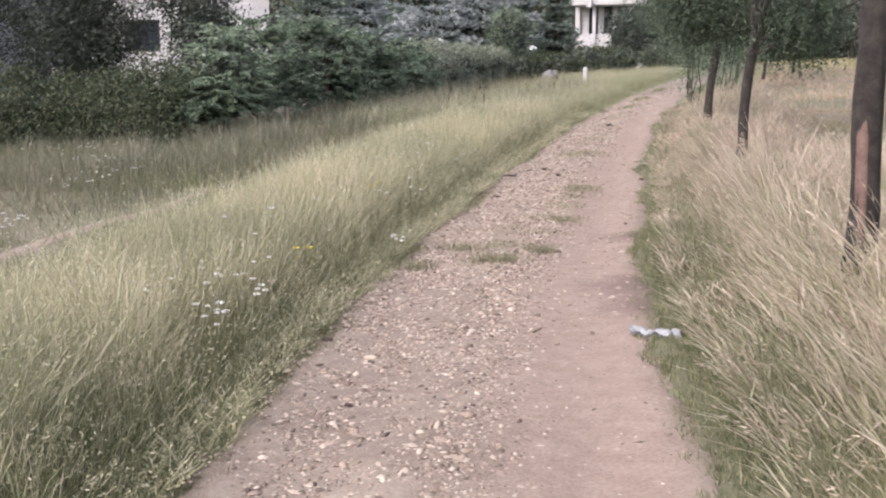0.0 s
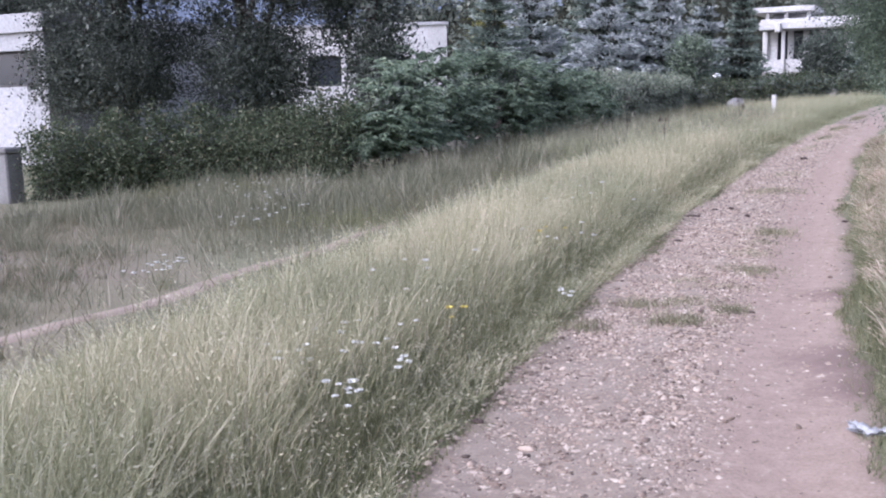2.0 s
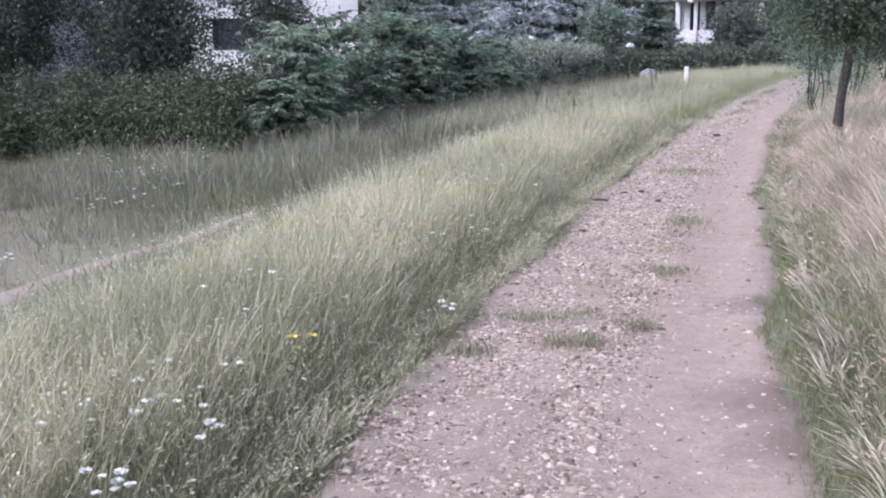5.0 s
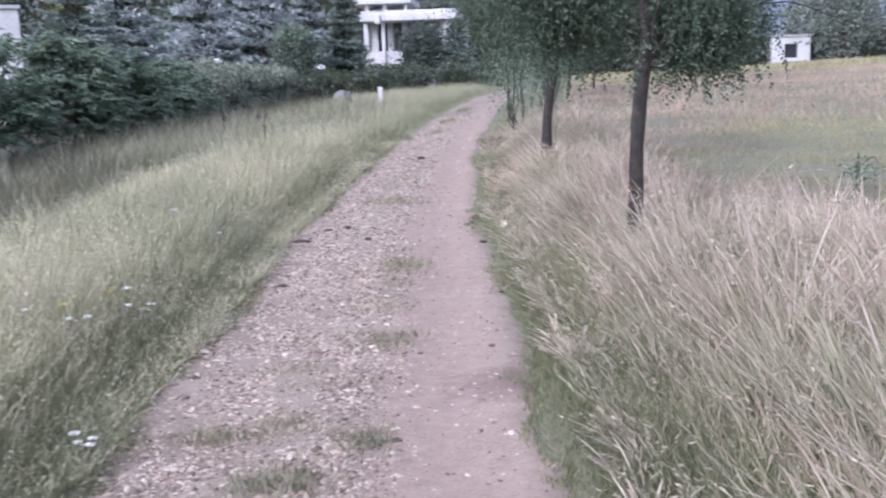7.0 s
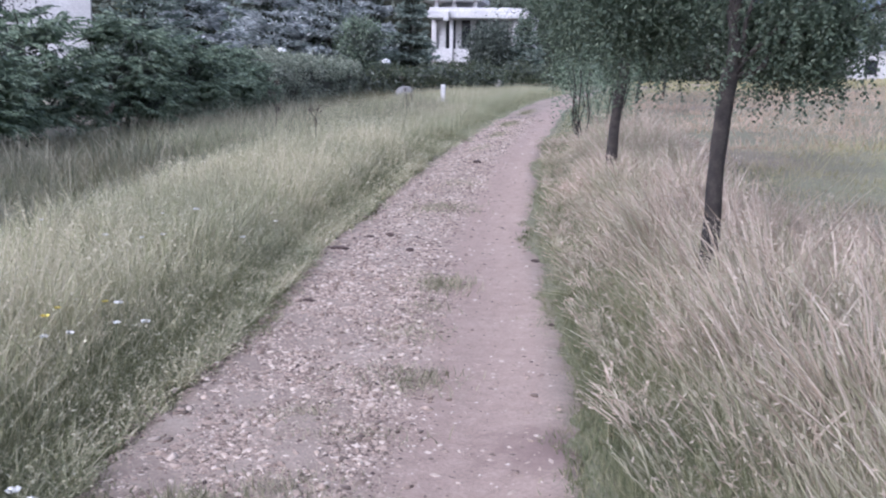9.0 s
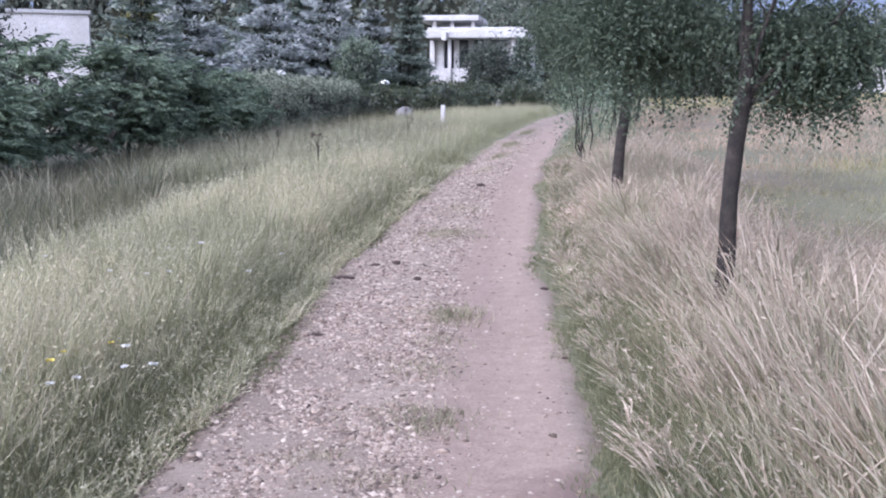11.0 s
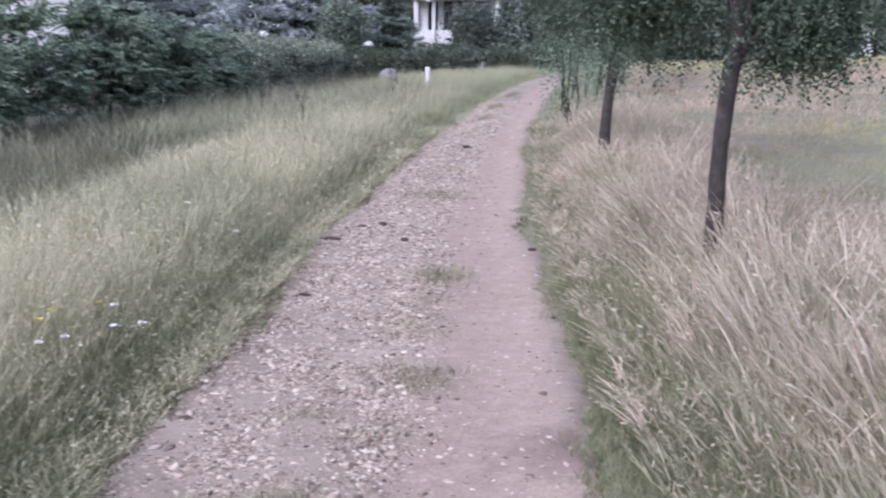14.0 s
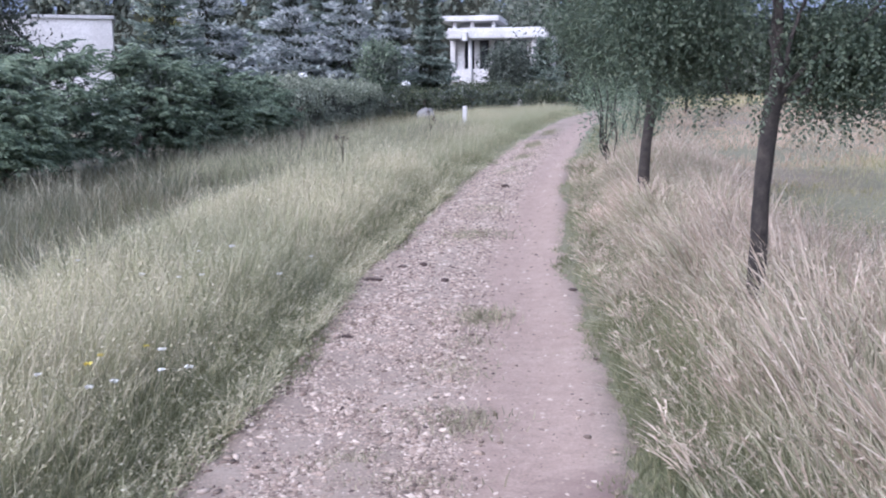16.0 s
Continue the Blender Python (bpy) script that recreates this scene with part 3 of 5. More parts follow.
def hedge_run(pts, height, width, n, material, leaf, seed, name, label, category, lumpy=0.15, per=30, spread=0.1, rag=0.15, group="", up=0.0, groove=0.0):
    """A hedge along a line: a dark core sheet for its shaded inside and a coat of leaves; children: core, foliage."""
    pts = np.asarray(pts, float)
    seg = np.r_[0, np.cumsum(np.hypot(*np.diff(pts, axis=0).T))]
    rs = np.random.default_rng(seed)
    ox, oy = pts[0]
    t = thing(name, ox, oy, float(land(ox, oy)), label, category, group)

    def at(s):
        return np.interp(s, seg, pts[:, 0]), np.interp(s, seg, pts[:, 1])

    def size(s):
        hh = np.interp(s / seg[-1], np.linspace(0, 1, len(height)), height)
        return hh * (1 + lumpy * lumps(s * 1.3 + seed, s * 0.7, 1.0) + 0.4 * lumpy * lumps(s * 4 + seed, s, 1.0))

    ns = max(6, int(seg[-1] / 0.35))
    s = np.linspace(0, seg[-1], ns)
    a = np.linspace(0, np.pi, 9)
    cx, cy = at(s)
    dx, dy = np.gradient(cx), np.gradient(cy)
    ln = np.hypot(dx, dy)
    nx, ny = -dy / ln, dx / ln
    hh = size(s) * np.interp(s, [0, 0.5, seg[-1] - 0.5, seg[-1]], [0.05, 1, 1, 0.05])
    cc = np.sign(np.cos(a)) * np.abs(np.cos(a)) ** 0.5 * width * 0.4
    zz = np.sin(a) ** 0.5
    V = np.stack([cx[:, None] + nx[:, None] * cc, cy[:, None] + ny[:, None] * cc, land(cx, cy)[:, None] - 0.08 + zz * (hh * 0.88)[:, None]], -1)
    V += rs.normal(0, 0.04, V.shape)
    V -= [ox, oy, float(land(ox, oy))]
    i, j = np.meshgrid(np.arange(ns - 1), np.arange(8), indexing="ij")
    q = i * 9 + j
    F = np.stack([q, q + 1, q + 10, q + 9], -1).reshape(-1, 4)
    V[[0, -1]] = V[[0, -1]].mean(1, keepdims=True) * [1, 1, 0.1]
    # one plain sheet, coloured dark for the shade among the inner twigs
    link_mesh("core", V.reshape(-1, 3), F, M_CORE, t, "dark sheet that stands for shaded twigs inside the hedge")
    k = n // per
    s = rs.uniform(0, seg[-1], k)
    cx, cy = at(s)
    nxs, nys = np.interp(s, np.linspace(0, seg[-1], ns), nx), np.interp(s, np.linspace(0, seg[-1], ns), ny)
    depth = 1.0 + rs.uniform(-0.12, 1.0, k) * rag
    w = rs.uniform(0, 1, k)
    flank = rs.choice([-1.0, 1.0], k)
    c = np.where(w < 0.66, flank * 0.5, rs.uniform(-0.5, 0.5, k)) * width * depth
    z = np.where(w < 0.66, rs.uniform(0.03, 1.0, k), rs.uniform(0.93, 1.0, k)) * size(s) * np.where(w < 0.66, 1, depth)
    c, z = c * (1 - groove + groove * np.abs(np.sin(s * 3.3 + 0.4 * np.sin(s)))), z * (1 - 0.35 * groove * (1 - np.abs(np.sin(s * 3.3 + 0.4 * np.sin(s)))))
    c = c * np.interp(z / size(s), [0, 0.8, 1.05], [1.0, 0.97, 0.7])
    C = np.stack([cx + nxs * c - ox, cy + nys * c - oy, land(cx, cy) + z - float(land(ox, oy))], -1)
    v, f = clump_leaves(C, per, spread, leaf, 0.55, 0.35 - up, seed)
    link_mesh("foliage", v, f, material, t)
    return t


def pinnate_shrub(x, y, h, r, seed, label, group, fronds=520):
    """A tall shrub with arching stems that carry long feathery leaves."""
    z0 = float(land(x, y))
    t = thing("shrub", x, y, z0, label, "shrub", group)
    rs = np.random.default_rng(seed)
    for k in range(5):
        az = rs.uniform(0, 6.28)
        e = np.array([math.cos(az) * r * 0.5, math.sin(az) * r * 0.5, h * rs.uniform(0.6, 0.85)])
        v, f = tube_arrays(bent((0.12 * math.cos(az), 0.12 * math.sin(az), -0.05), e, 0.1, 6, k), 0.03 * np.linspace(1, 0.3, 6), 6)
        link_mesh("stem", v, f, M_BARK, t, smooth=True)
    out = []
    heads = []
    for k in range(fronds // 11):
        az, ph = rs.uniform(0, 6.28), math.asin(rs.uniform(0.02, 1.0))
        q = rs.uniform(0.62, 1.0)
        heads.append((math.cos(az) * r * 0.8 * math.cos(ph) * q, math.sin(az) * r * 0.8 * math.cos(ph) * q, h * (0.12 + 0.74 * math.sin(ph)) * rs.uniform(0.8, 1.0)))
    for c in heads:
        turn = rs.uniform(0, 6.28)
        out_az = math.atan2(c[1], c[0])
        for b in range(11):
            a2 = turn + b * 2.4 if b < 6 else out_az + rs.normal(0, 0.7)
            L = rs.uniform(0.42, 0.75)
            q = np.linspace(0.08, 1, 13)
            rise = rs.uniform(0.35, 1.15)
            p = np.array(c) + np.stack([math.cos(a2) * q * L, math.sin(a2) * q * L, rise * L * q - 0.62 * L * q ** 2], -1)
            for sgn in (1, -1):
                d = np.stack([np.full(13, math.cos(a2 + sgn * 0.95)), np.full(13, math.sin(a2 + sgn * 0.95)), np.full(13, -0.4)], -1)
                ll = 0.17 * np.interp(q, [0, 0.35, 1], [0.75, 1.0, 0.45])
                out.append(leaf_arrays(p, d + rs.normal(0, 0.08, d.shape), ll, ll * 0.34))
    v, f = join(out)
    link_mesh("foliage", v, f, M_SUMAC, t, "long feathery green leaves")
    v, f = join([clump_leaves(crown_points(70, np.array([0, 0, h * 0.42]), np.array([r * 0.6, r * 0.6, h * 0.4]), -0.2, 0.1, seed), 30, 0.14, 0.15, 0.35, 0.5, seed)])
    link_mesh("inner_foliage", v, f, M_DARKLEAF, t)
    return t


# trees in the verge beside the track
roadside_tree(1.91, 1.95, (0.02, 0.05), 0.075, 1.95, [(0.5, 0.3, 1.0, 0.1, 0.6), (-0.5, 0.4, 1.1, 0.1, 0.6), (0.1, -0.5, 1.2, 0.1, 0.5)],
              [((0.1, 0, 3.3), (1.3, 1.3, 1.2))], 11, "young roadside tree with a thick trunk and scarred bark", leaves=7000)
roadside_tree(1.245, 7.42, (0.09, 0.02), 0.053, 1.52,
              [(0.03, 0.02, 1.5, 0.0, 0.66), (-0.1, 0.06, 1.4, 0.0, 0.58), (1.25, 0.05, 0.55, 0.03, 0.42), (0.9, -0.1, 0.85, 0.03, 0.34), (0.55, 0.25, 1.0, 0.02, 0.36), (0.3, -0.25, 1.2, 0.02, 0.3)],
              [((-0.3, 0.35, 2.75), (1.05, 1.1, 0.85)), ((0.5, 0.3, 1.82), (0.42, 0.4, 0.2)), ((-0.45, 0.6, 2.0), (0.5, 0.5, 0.32)), ((0.8, 0.25, 2.75), (0.7, 0.6, 0.5))], 12,
              "young roadside tree with forked dark trunk and hanging leaves", leaves=10500, bare=False)
roadside_tree(0.66, 12.55, (0.14, 0.02), 0.064, 1.7, [(0.1, 0.1, 1.2, 0, 0.7), (-0.8, 0.2, 0.7, 0.1, 0.5), (0.8, -0.1, 0.7, 0.1, 0.5), (0.3, 0.5, 0.9, 0.1, 0.4)],
              [((-0.1, 0, 2.75), (1.35, 1.2, 1.1)), ((0.55, 0, 2.0), (0.6, 0.6, 0.45)), ((-0.5, 0, 2.2), (0.6, 0.6, 0.5))], 13, "young roadside tree with dense dark green crown", leaves=9000, bare=False)


def thin_sapling(x, y, h, seed, label):
    z0 = float(land(x, y))
    t = thing("sapling", x, y, z0, label, "sapling", "saplings beside the track")
    rs = np.random.default_rng(seed)
    cs = []
    for k in range(7):
        az = rs.uniform(0, 6.28)
        e = np.array([math.cos(az) * 0.35, math.sin(az) * 0.35, h * rs.uniform(0.6, 1.0)])
        p = bent((0.05 * math.cos(az), 0.05 * math.sin(az), -0.05), e, 0.05, 7, seed + k)
        v, f = tube_arrays(p, 0.016 * np.linspace(1, 0.3, 7), 6)
        link_mesh("stem", v, f, M_BARK, t, smooth=True)
        cs += [p[2], p[3], p[4], p[5], p[6], p[4] + rs.normal(0, 0.15, 3), p[6] + rs.normal(0, 0.12, 3), p[5] + rs.normal(0, 0.15, 3)]
    v, f = clump_leaves(np.array(cs), 70, 0.17, 0.05, 0.4, 0.0, seed)
    link_mesh("crown", v, f, M_SUMAC, t)
    return t


thin_sapling(0.3, 16.6, 2.25, 21, "thin multi-stemmed sapling with sparse leaves")
thin_sapling(0.75, 19.2, 1.7, 22, "thin multi-stemmed sapling with sparse leaves")
thin_sapling(0.35, 22.5, 2.1, 23, "thin multi-stemmed sapling with sparse leaves")
for k, (x, y, h) in enumerate([(0.9, 27.5, 3.0), (1.6, 33.5, 3.2), (2.6, 39.0, 3.2)]):
    leafy_tree(x, y, h, 0.05, [((0, 0, h * 0.68), (1.1, 1.1, h * 0.36))], 5000, M_ACACIA, 30 + k, "young roadside tree with a dense green crown", "trees beside the track", 0.08, 0.2)

# hedges and shrubs along the gardens
hedge_run([(-15.6, 11.6), (-14.2, 13.2), (-12.0, 14.3), (-9.3, 14.4)], [1.05, 1.1, 1.05, 1.1], 1.3, 46000, M_IVY, 0.075, 41, "hedge",
          "low overgrown hedge covered in dark green ivy", "hedge", 0.34, 26, 0.12, 0.35)
for k, (x, y, h, r) in enumerate([(-9.3, 15.4, 2.4, 1.1), (-9.5, 17.6, 3.0, 1.35), (-9.0, 20.2, 2.8, 1.3), (-9.2, 22.8, 2.5, 1.3), (-9.4, 25.4, 2.2, 1.25), (-9.6, 28.0, 2.1, 1.2)]):
    pinnate_shrub(x, y, h, r, 50 + k, "tall green shrub with feathery arching leaves", "shrubs along the gardens")
hedge_run([(-9.7, 29.5), (-10.1, 35), (-10.6, 41), (-11.0, 47)], [1.8, 1.6, 1.5, 1.45], 1.3, 30000, M_THUJA, 0.1, 61, "hedge", "clipped dark green hedge with a flat grey-green top", "hedge", 0.07, 26, 0.1, 0.12, groove=0.45)
hedge_run([(-10.9, 48.5), (-9.6, 52), (-8.2, 55), (-6.0, 57)], [1.4, 1.25, 1.2, 1.2], 1.5, 9000, M_IVY, 0.12, 62, "hedge", "dark green hedge in front of the villa", "hedge", 0.2, 26, 0.18, 0.2)
for k, (x, y, h, r) in enumerate([(-9.0, 44.6, 1.35, 0.8), (-7.8, 45.4, 1.2, 0.8), (-6.7, 46, 1.3, 0.8), (-5.3, 48, 1.2, 0.9), (-3.6, 50, 1.4, 1.1), (-2.3, 53, 1.3, 0.9), (-1.4, 51, 1.5, 1.0)]):
    leafy_tree(x, y, h, 0.05, [((0, 0, h * 0.55), (r, r, h * 0.5))], 3000, M_IVY, 70 + k, "rounded dark green garden bush", "garden bushes", 0.1, 0.18, name="bush")

# large dark trees behind the ivy hedge
leafy_tree(-18.2, 17.0, 8, 0.22, [((0, 0, 5.0), (3.2, 2.4, 3.4)), ((0.0, -0.5, 2.45), (2.4, 1.6, 1.35))], 44000, M_TALLTREE, 81, "large dark tree with drooping foliage behind the hedge", "tall garden trees", 0.085, 0.19, per=90, hang=420, holes=0.35)
leafy_tree(-15.3, 18.5, 8.5, 0.24, [((0.2, 0, 5.4), (2.8, 2.2, 3.3)), ((0.7, -0.6, 2.3), (1.8, 1.4, 1.5)), ((1.9, 0.0, 5.0), (1.2, 1.0, 1.5))], 44000, M_TALLTREE, 82, "large dark tree with drooping foliage behind the hedge", "tall garden trees", 0.085, 0.19, per=90, hang=420, holes=0.4)
leafy_tree(-11.6, 18.8, 6.5, 0.16, [((0, 0, 3.8), (0.95, 0.95, 3.0)), ((-1.1, 0.2, 4.3), (0.7, 0.7, 2.2)), ((0.25, -0.3, 1.9), (0.75, 0.8, 1.5))], 16000, M_TALLTREE, 83, "slender dark tree with hanging twigs", "tall garden trees", 0.085, 0.2, per=60, hang=160)
leafy_tree(-24.5, 19.5, 9, 0.24, [((0, 0, 5.6), (2.4, 2.4, 3.4))], 22000, M_TALLTREE, 84, "large dark tree with drooping foliage behind the hedge", "tall garden trees", 0.16, 0.32, per=60, hang=60)

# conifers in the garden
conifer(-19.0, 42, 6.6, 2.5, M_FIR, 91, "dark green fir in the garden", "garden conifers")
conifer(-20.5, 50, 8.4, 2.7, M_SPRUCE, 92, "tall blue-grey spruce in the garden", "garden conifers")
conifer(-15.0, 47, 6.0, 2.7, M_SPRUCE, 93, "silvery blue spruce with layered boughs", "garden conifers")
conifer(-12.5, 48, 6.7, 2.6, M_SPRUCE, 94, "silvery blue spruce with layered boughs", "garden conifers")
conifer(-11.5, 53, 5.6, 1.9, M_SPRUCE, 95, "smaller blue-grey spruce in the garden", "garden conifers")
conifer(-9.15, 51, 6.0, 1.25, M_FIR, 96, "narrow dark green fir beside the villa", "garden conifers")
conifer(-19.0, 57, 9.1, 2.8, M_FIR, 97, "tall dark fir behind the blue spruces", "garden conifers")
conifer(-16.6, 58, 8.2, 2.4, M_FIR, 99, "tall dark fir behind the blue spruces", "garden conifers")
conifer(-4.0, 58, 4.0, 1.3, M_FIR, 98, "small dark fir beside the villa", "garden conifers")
leafy_tree(-10.6, 46.5, 3.6, 0.1, [((0, 0, 2.3), (1.2, 1.2, 1.4))], 5000, M_SUMAC, 101, "small round green garden tree", "garden trees", 0.12, 0.22)
leafy_tree(-5.9, 58, 4.2, 0.1, [((0, 0, 2.2), (1.5, 1.3, 1.75))], 7000, M_DARKLEAF, 102, "dense dark green tree in front of the villa", "garden trees", 0.14, 0.28)
leafy_tree(-25.6, 56.5, 6.0, 0.12, [((0, 0, 4.6), (1.5, 1.5, 1.7))], 5000, M_YELLOW, 103, "yellowing tree beside the white house", "garden trees", 0.14, 0.28)
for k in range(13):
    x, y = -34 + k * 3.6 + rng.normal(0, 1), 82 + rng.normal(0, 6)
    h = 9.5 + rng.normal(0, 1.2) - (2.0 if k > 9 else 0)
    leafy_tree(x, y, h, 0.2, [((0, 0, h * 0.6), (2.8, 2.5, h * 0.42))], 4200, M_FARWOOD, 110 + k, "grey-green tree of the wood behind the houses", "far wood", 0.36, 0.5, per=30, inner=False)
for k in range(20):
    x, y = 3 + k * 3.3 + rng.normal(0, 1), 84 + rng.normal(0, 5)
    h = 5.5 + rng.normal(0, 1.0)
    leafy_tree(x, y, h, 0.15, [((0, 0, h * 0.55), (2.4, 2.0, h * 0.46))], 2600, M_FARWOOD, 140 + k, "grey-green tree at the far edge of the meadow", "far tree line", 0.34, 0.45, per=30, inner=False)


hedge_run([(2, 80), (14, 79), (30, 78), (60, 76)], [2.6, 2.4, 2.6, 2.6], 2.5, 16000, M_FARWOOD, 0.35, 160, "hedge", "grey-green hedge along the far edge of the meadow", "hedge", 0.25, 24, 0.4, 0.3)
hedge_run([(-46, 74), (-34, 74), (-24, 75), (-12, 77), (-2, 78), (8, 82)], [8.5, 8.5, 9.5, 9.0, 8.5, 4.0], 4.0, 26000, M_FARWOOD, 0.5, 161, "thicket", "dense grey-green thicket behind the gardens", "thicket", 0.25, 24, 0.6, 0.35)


# ---- houses ----
def villa():
    """White two-storey villa with balcony, columns, deep roof slab and a roof-top pergola frame."""
    y0 = 62.0
    z0 = float(land(-7.5, y0))
    h = thing("villa", -7.38, y0 + 3, z0, "white modern villa with balcony, columns and flat roof", "house")
    ox, oy = -7.5, y0 + 3

    def b(name, mat, x0, x1, ya, yb, za, zb, bev=0.02, parent=h, label=""):
        return part(name, box(bmesh.new(), x0 - ox, x1 - ox, ya - oy, yb - oy, za - z0, zb - z0, bev), mat, parent, label)

    b("wall", M_RENDER, -10.3, -10.0, y0 + 0.9, 70, z0 - 0.2, 4.95)
    b("wall", M_RENDER, -4.6, -4.3, y0 + 0.9, 70, z0 - 0.2, 4.95)
    b("wall", M_RENDER, -10.0, -4.6, 69.7, 70, z0 - 0.2, 4.95)
    b("wall", M_RENDER, -10.0, -4.6, y0 + 1.2, y0 + 1.5, z0 - 0.2, 2.62)
    b("floor_slab", M_RENDER, -10.3, -4.3, y0, y0 + 0.9, 2.42, 2.58)
    b("roof_slab", M_RENDER, -10.3, -4.2, y0 - 0.7, 70.4, 4.97, 5.42, 0.04)
    b("parapet", M_RENDER, -10.2, -4.4, y0 - 0.55, y0 - 0.35, 5.424, 5.6)
    b("balcony_front", M_RENDER, -10.2, -7.2, y0 - 0.12, y0 - 0.002, 2.4, 3.2)
    b("balcony_side", M_RENDER, -10.3, -10.204, y0 - 0.12, y0 + 0.88, 2.4, 3.2)
    for x0, x1 in ((-10.0, -9.45), (-8.85, -8.5), (-7.95, -7.6), (-7.0, -6.6), (-5.6, -5.2), (-4.95, -4.61)):
        b("wall_pier", M_RENDER, x0, x1, y0 + 1.2, y0 + 1.5, 2.625, 4.96)
    for x0, x1 in ((-9.45, -8.85), (-8.5, -7.95), (-7.6, -7.0), (-6.6, -5.6), (-5.2, -4.95)):
        w = b("window", M_GLASS, x0 + 0.06, x1 - 0.06, y0 + 1.36, y0 + 1.38, 2.7, 4.8, 0)
        b("window_frame", M_DARKFRAME, x0, x0 + 0.06, y0 + 1.32, y0 + 1.42, 2.63, 4.95, 0, w)
        b("window_frame", M_DARKFRAME, x1 - 0.06, x1, y0 + 1.32, y0 + 1.42, 2.63, 4.95, 0, w)
        b("window_frame", M_DARKFRAME, x0 + 0.06, x1 - 0.06, y0 + 1.32, y0 + 1.42, 4.8, 4.95, 0, w)
        for o in w.children:
            o.matrix_parent_inverse = Matrix()
    b("column", M_RENDER, -9.0, -8.78, y0 - 0.3, y0 - 0.125, 2.4, 4.965, 0.03)
    b("column", M_RENDER, -5.15, -4.9, y0 - 0.3, y0 - 0.08, z0 - 0.2, 4.965, 0.03)
    b("corbel", M_RENDER, -9.3, -8.95, y0 - 1.0, y0 - 0.705, 4.8, 5.35, 0.05)
    b("corbel", M_RENDER, -4.6, -4.2, y0 - 1.0, y0 - 0.705, 4.7, 5.35, 0.05)
    for x in (-10.1, -9.0, -7.7):
        b("rooftop_post", M_RENDER, x, x + 0.22, y0 + 0.6, y0 + 0.85, 5.43, 6.05)
    b("rooftop_room", M_GREYRENDER, -9.9, -7.7, y0 + 2.2, y0 + 4.5, 5.43, 6.04)
    b("rooftop_slab", M_RENDER, -10.9, -7.2, y0 + 0.2, y0 + 4.8, 6.06, 6.38, 0.03)


def white_block(name, x0, x1, y0, y1, z1, windows, label, roof=0.18, mat=None):
    cx, cy = (x0 + x1) / 2, (y0 + y1) / 2
    z0 = float(land(cx, cy)) - 0.3
    h = thing(name, cx, cy, z0, label, "house")
    mat = mat or M_RENDER

    def b(nm, m, xa, xb, ya, yb, za, zb, bev=0.02, parent=h):
        return part(nm, box(bmesh.new(), xa - cx, xb - cx, ya - cy, yb - cy, za - z0, zb - z0, bev), m, parent)

    # the front wall is built round its windows
    xs = sorted({x0, x1, *[w for win in windows for w in win[:2]]})
    for a, c in zip(xs[:-1], xs[1:]):
        hit = [w for w in windows if w[0] <= a and w[1] >= c]
        if hit:
            w = hit[0]
            b("wall", mat, a, c, y0, y0 + 0.3, z0, w[2], 0)
            b("wall", mat, a, c, y0, y0 + 0.3, w[3], z1, 0)
            p = b("window", M_GLASS, a + 0.07, c - 0.07, y0 + 0.18, y0 + 0.2, w[2] + 0.07, w[3] - 0.07, 0)
            for q in ((a, a + 0.07, w[2], w[3]), (c - 0.07, c, w[2], w[3]), (a + 0.07, c - 0.07, w[3] - 0.07, w[3]), (a + 0.07, c - 0.07, w[2], w[2] + 0.07)):
                b("window_frame", M_DARKFRAME, q[0], q[1], y0 + 0.14, y0 + 0.24, q[2], q[3], 0, p)
        else:
            b("wall", mat, a, c, y0, y0 + 0.3, z0, z1, 0)
    b("wall", mat, x0, x0 + 0.3, y0 + 0.302, y1, z0, z1, 0)
    b("wall", mat, x1 - 0.3, x1, y0 + 0.302, y1, z0, z1, 0)
    b("wall", mat, x0 + 0.302, x1 - 0.302, y1 - 0.3, y1, z0, z1, 0)
    b("roof", M_GREYRENDER, x0 - 0.12, x1 + 0.12, y0 - 0.12, y1 + 0.12, z1 + 0.003, z1 + roof, 0.02)
    return h


villa()
house = white_block("house", -35.0, -24.9, 48.5, 51, 5.45, [(-32.8, -30.9, 2.2, 3.9), (-28.7, -28.0, 1.6, 3.4)], "white flat-roofed house half hidden by trees")
# it stands askew, turned about its near corner
house.matrix_world = Matrix.Translation((-24.9, 48.5, 0)) @ Matrix.Rotation(radians(27), 4, "Z") @ Matrix.Translation((24.9, -48.5, 0)) @ Matrix.Translation(house.location)
white_block("house", -28, -20.2, 16.3, 24, 3.4, [(-23.2, -20.5, 2.0, 2.95)], "pale grey house with a dark window band behind the trees", 0.5, M_GREYRENDER)
bm = box(bmesh.new(), -0.28, 0.28, -0.2, 0.2, -0.2, 1.0, 0.03)
box(bm, -0.34, 0.34, -0.26, 0.26, 1.0, 1.1, 0.02)
pier = part("gate_pier", bm, M_PIER)
pier.location = (-15.75, 11.2, float(land(-15.75, 11.2)))
tagged(pier, "grey rendered gate pier at the end of the ivy hedge", "gate pier")
white_block("far_house", 17.5, 20.2, 76, 80, 3.7, [(18.4, 19.3, 2.2, 3.2)], "small white far house at the edge of the meadow", 0.15)
white_block("far_house", 28.5, 37.0, 86, 92, 4.2, [(30, 31, 2.4, 3.6), (33, 34, 2.4, 3.6)], "white far house with a reddish roof", 0.5)


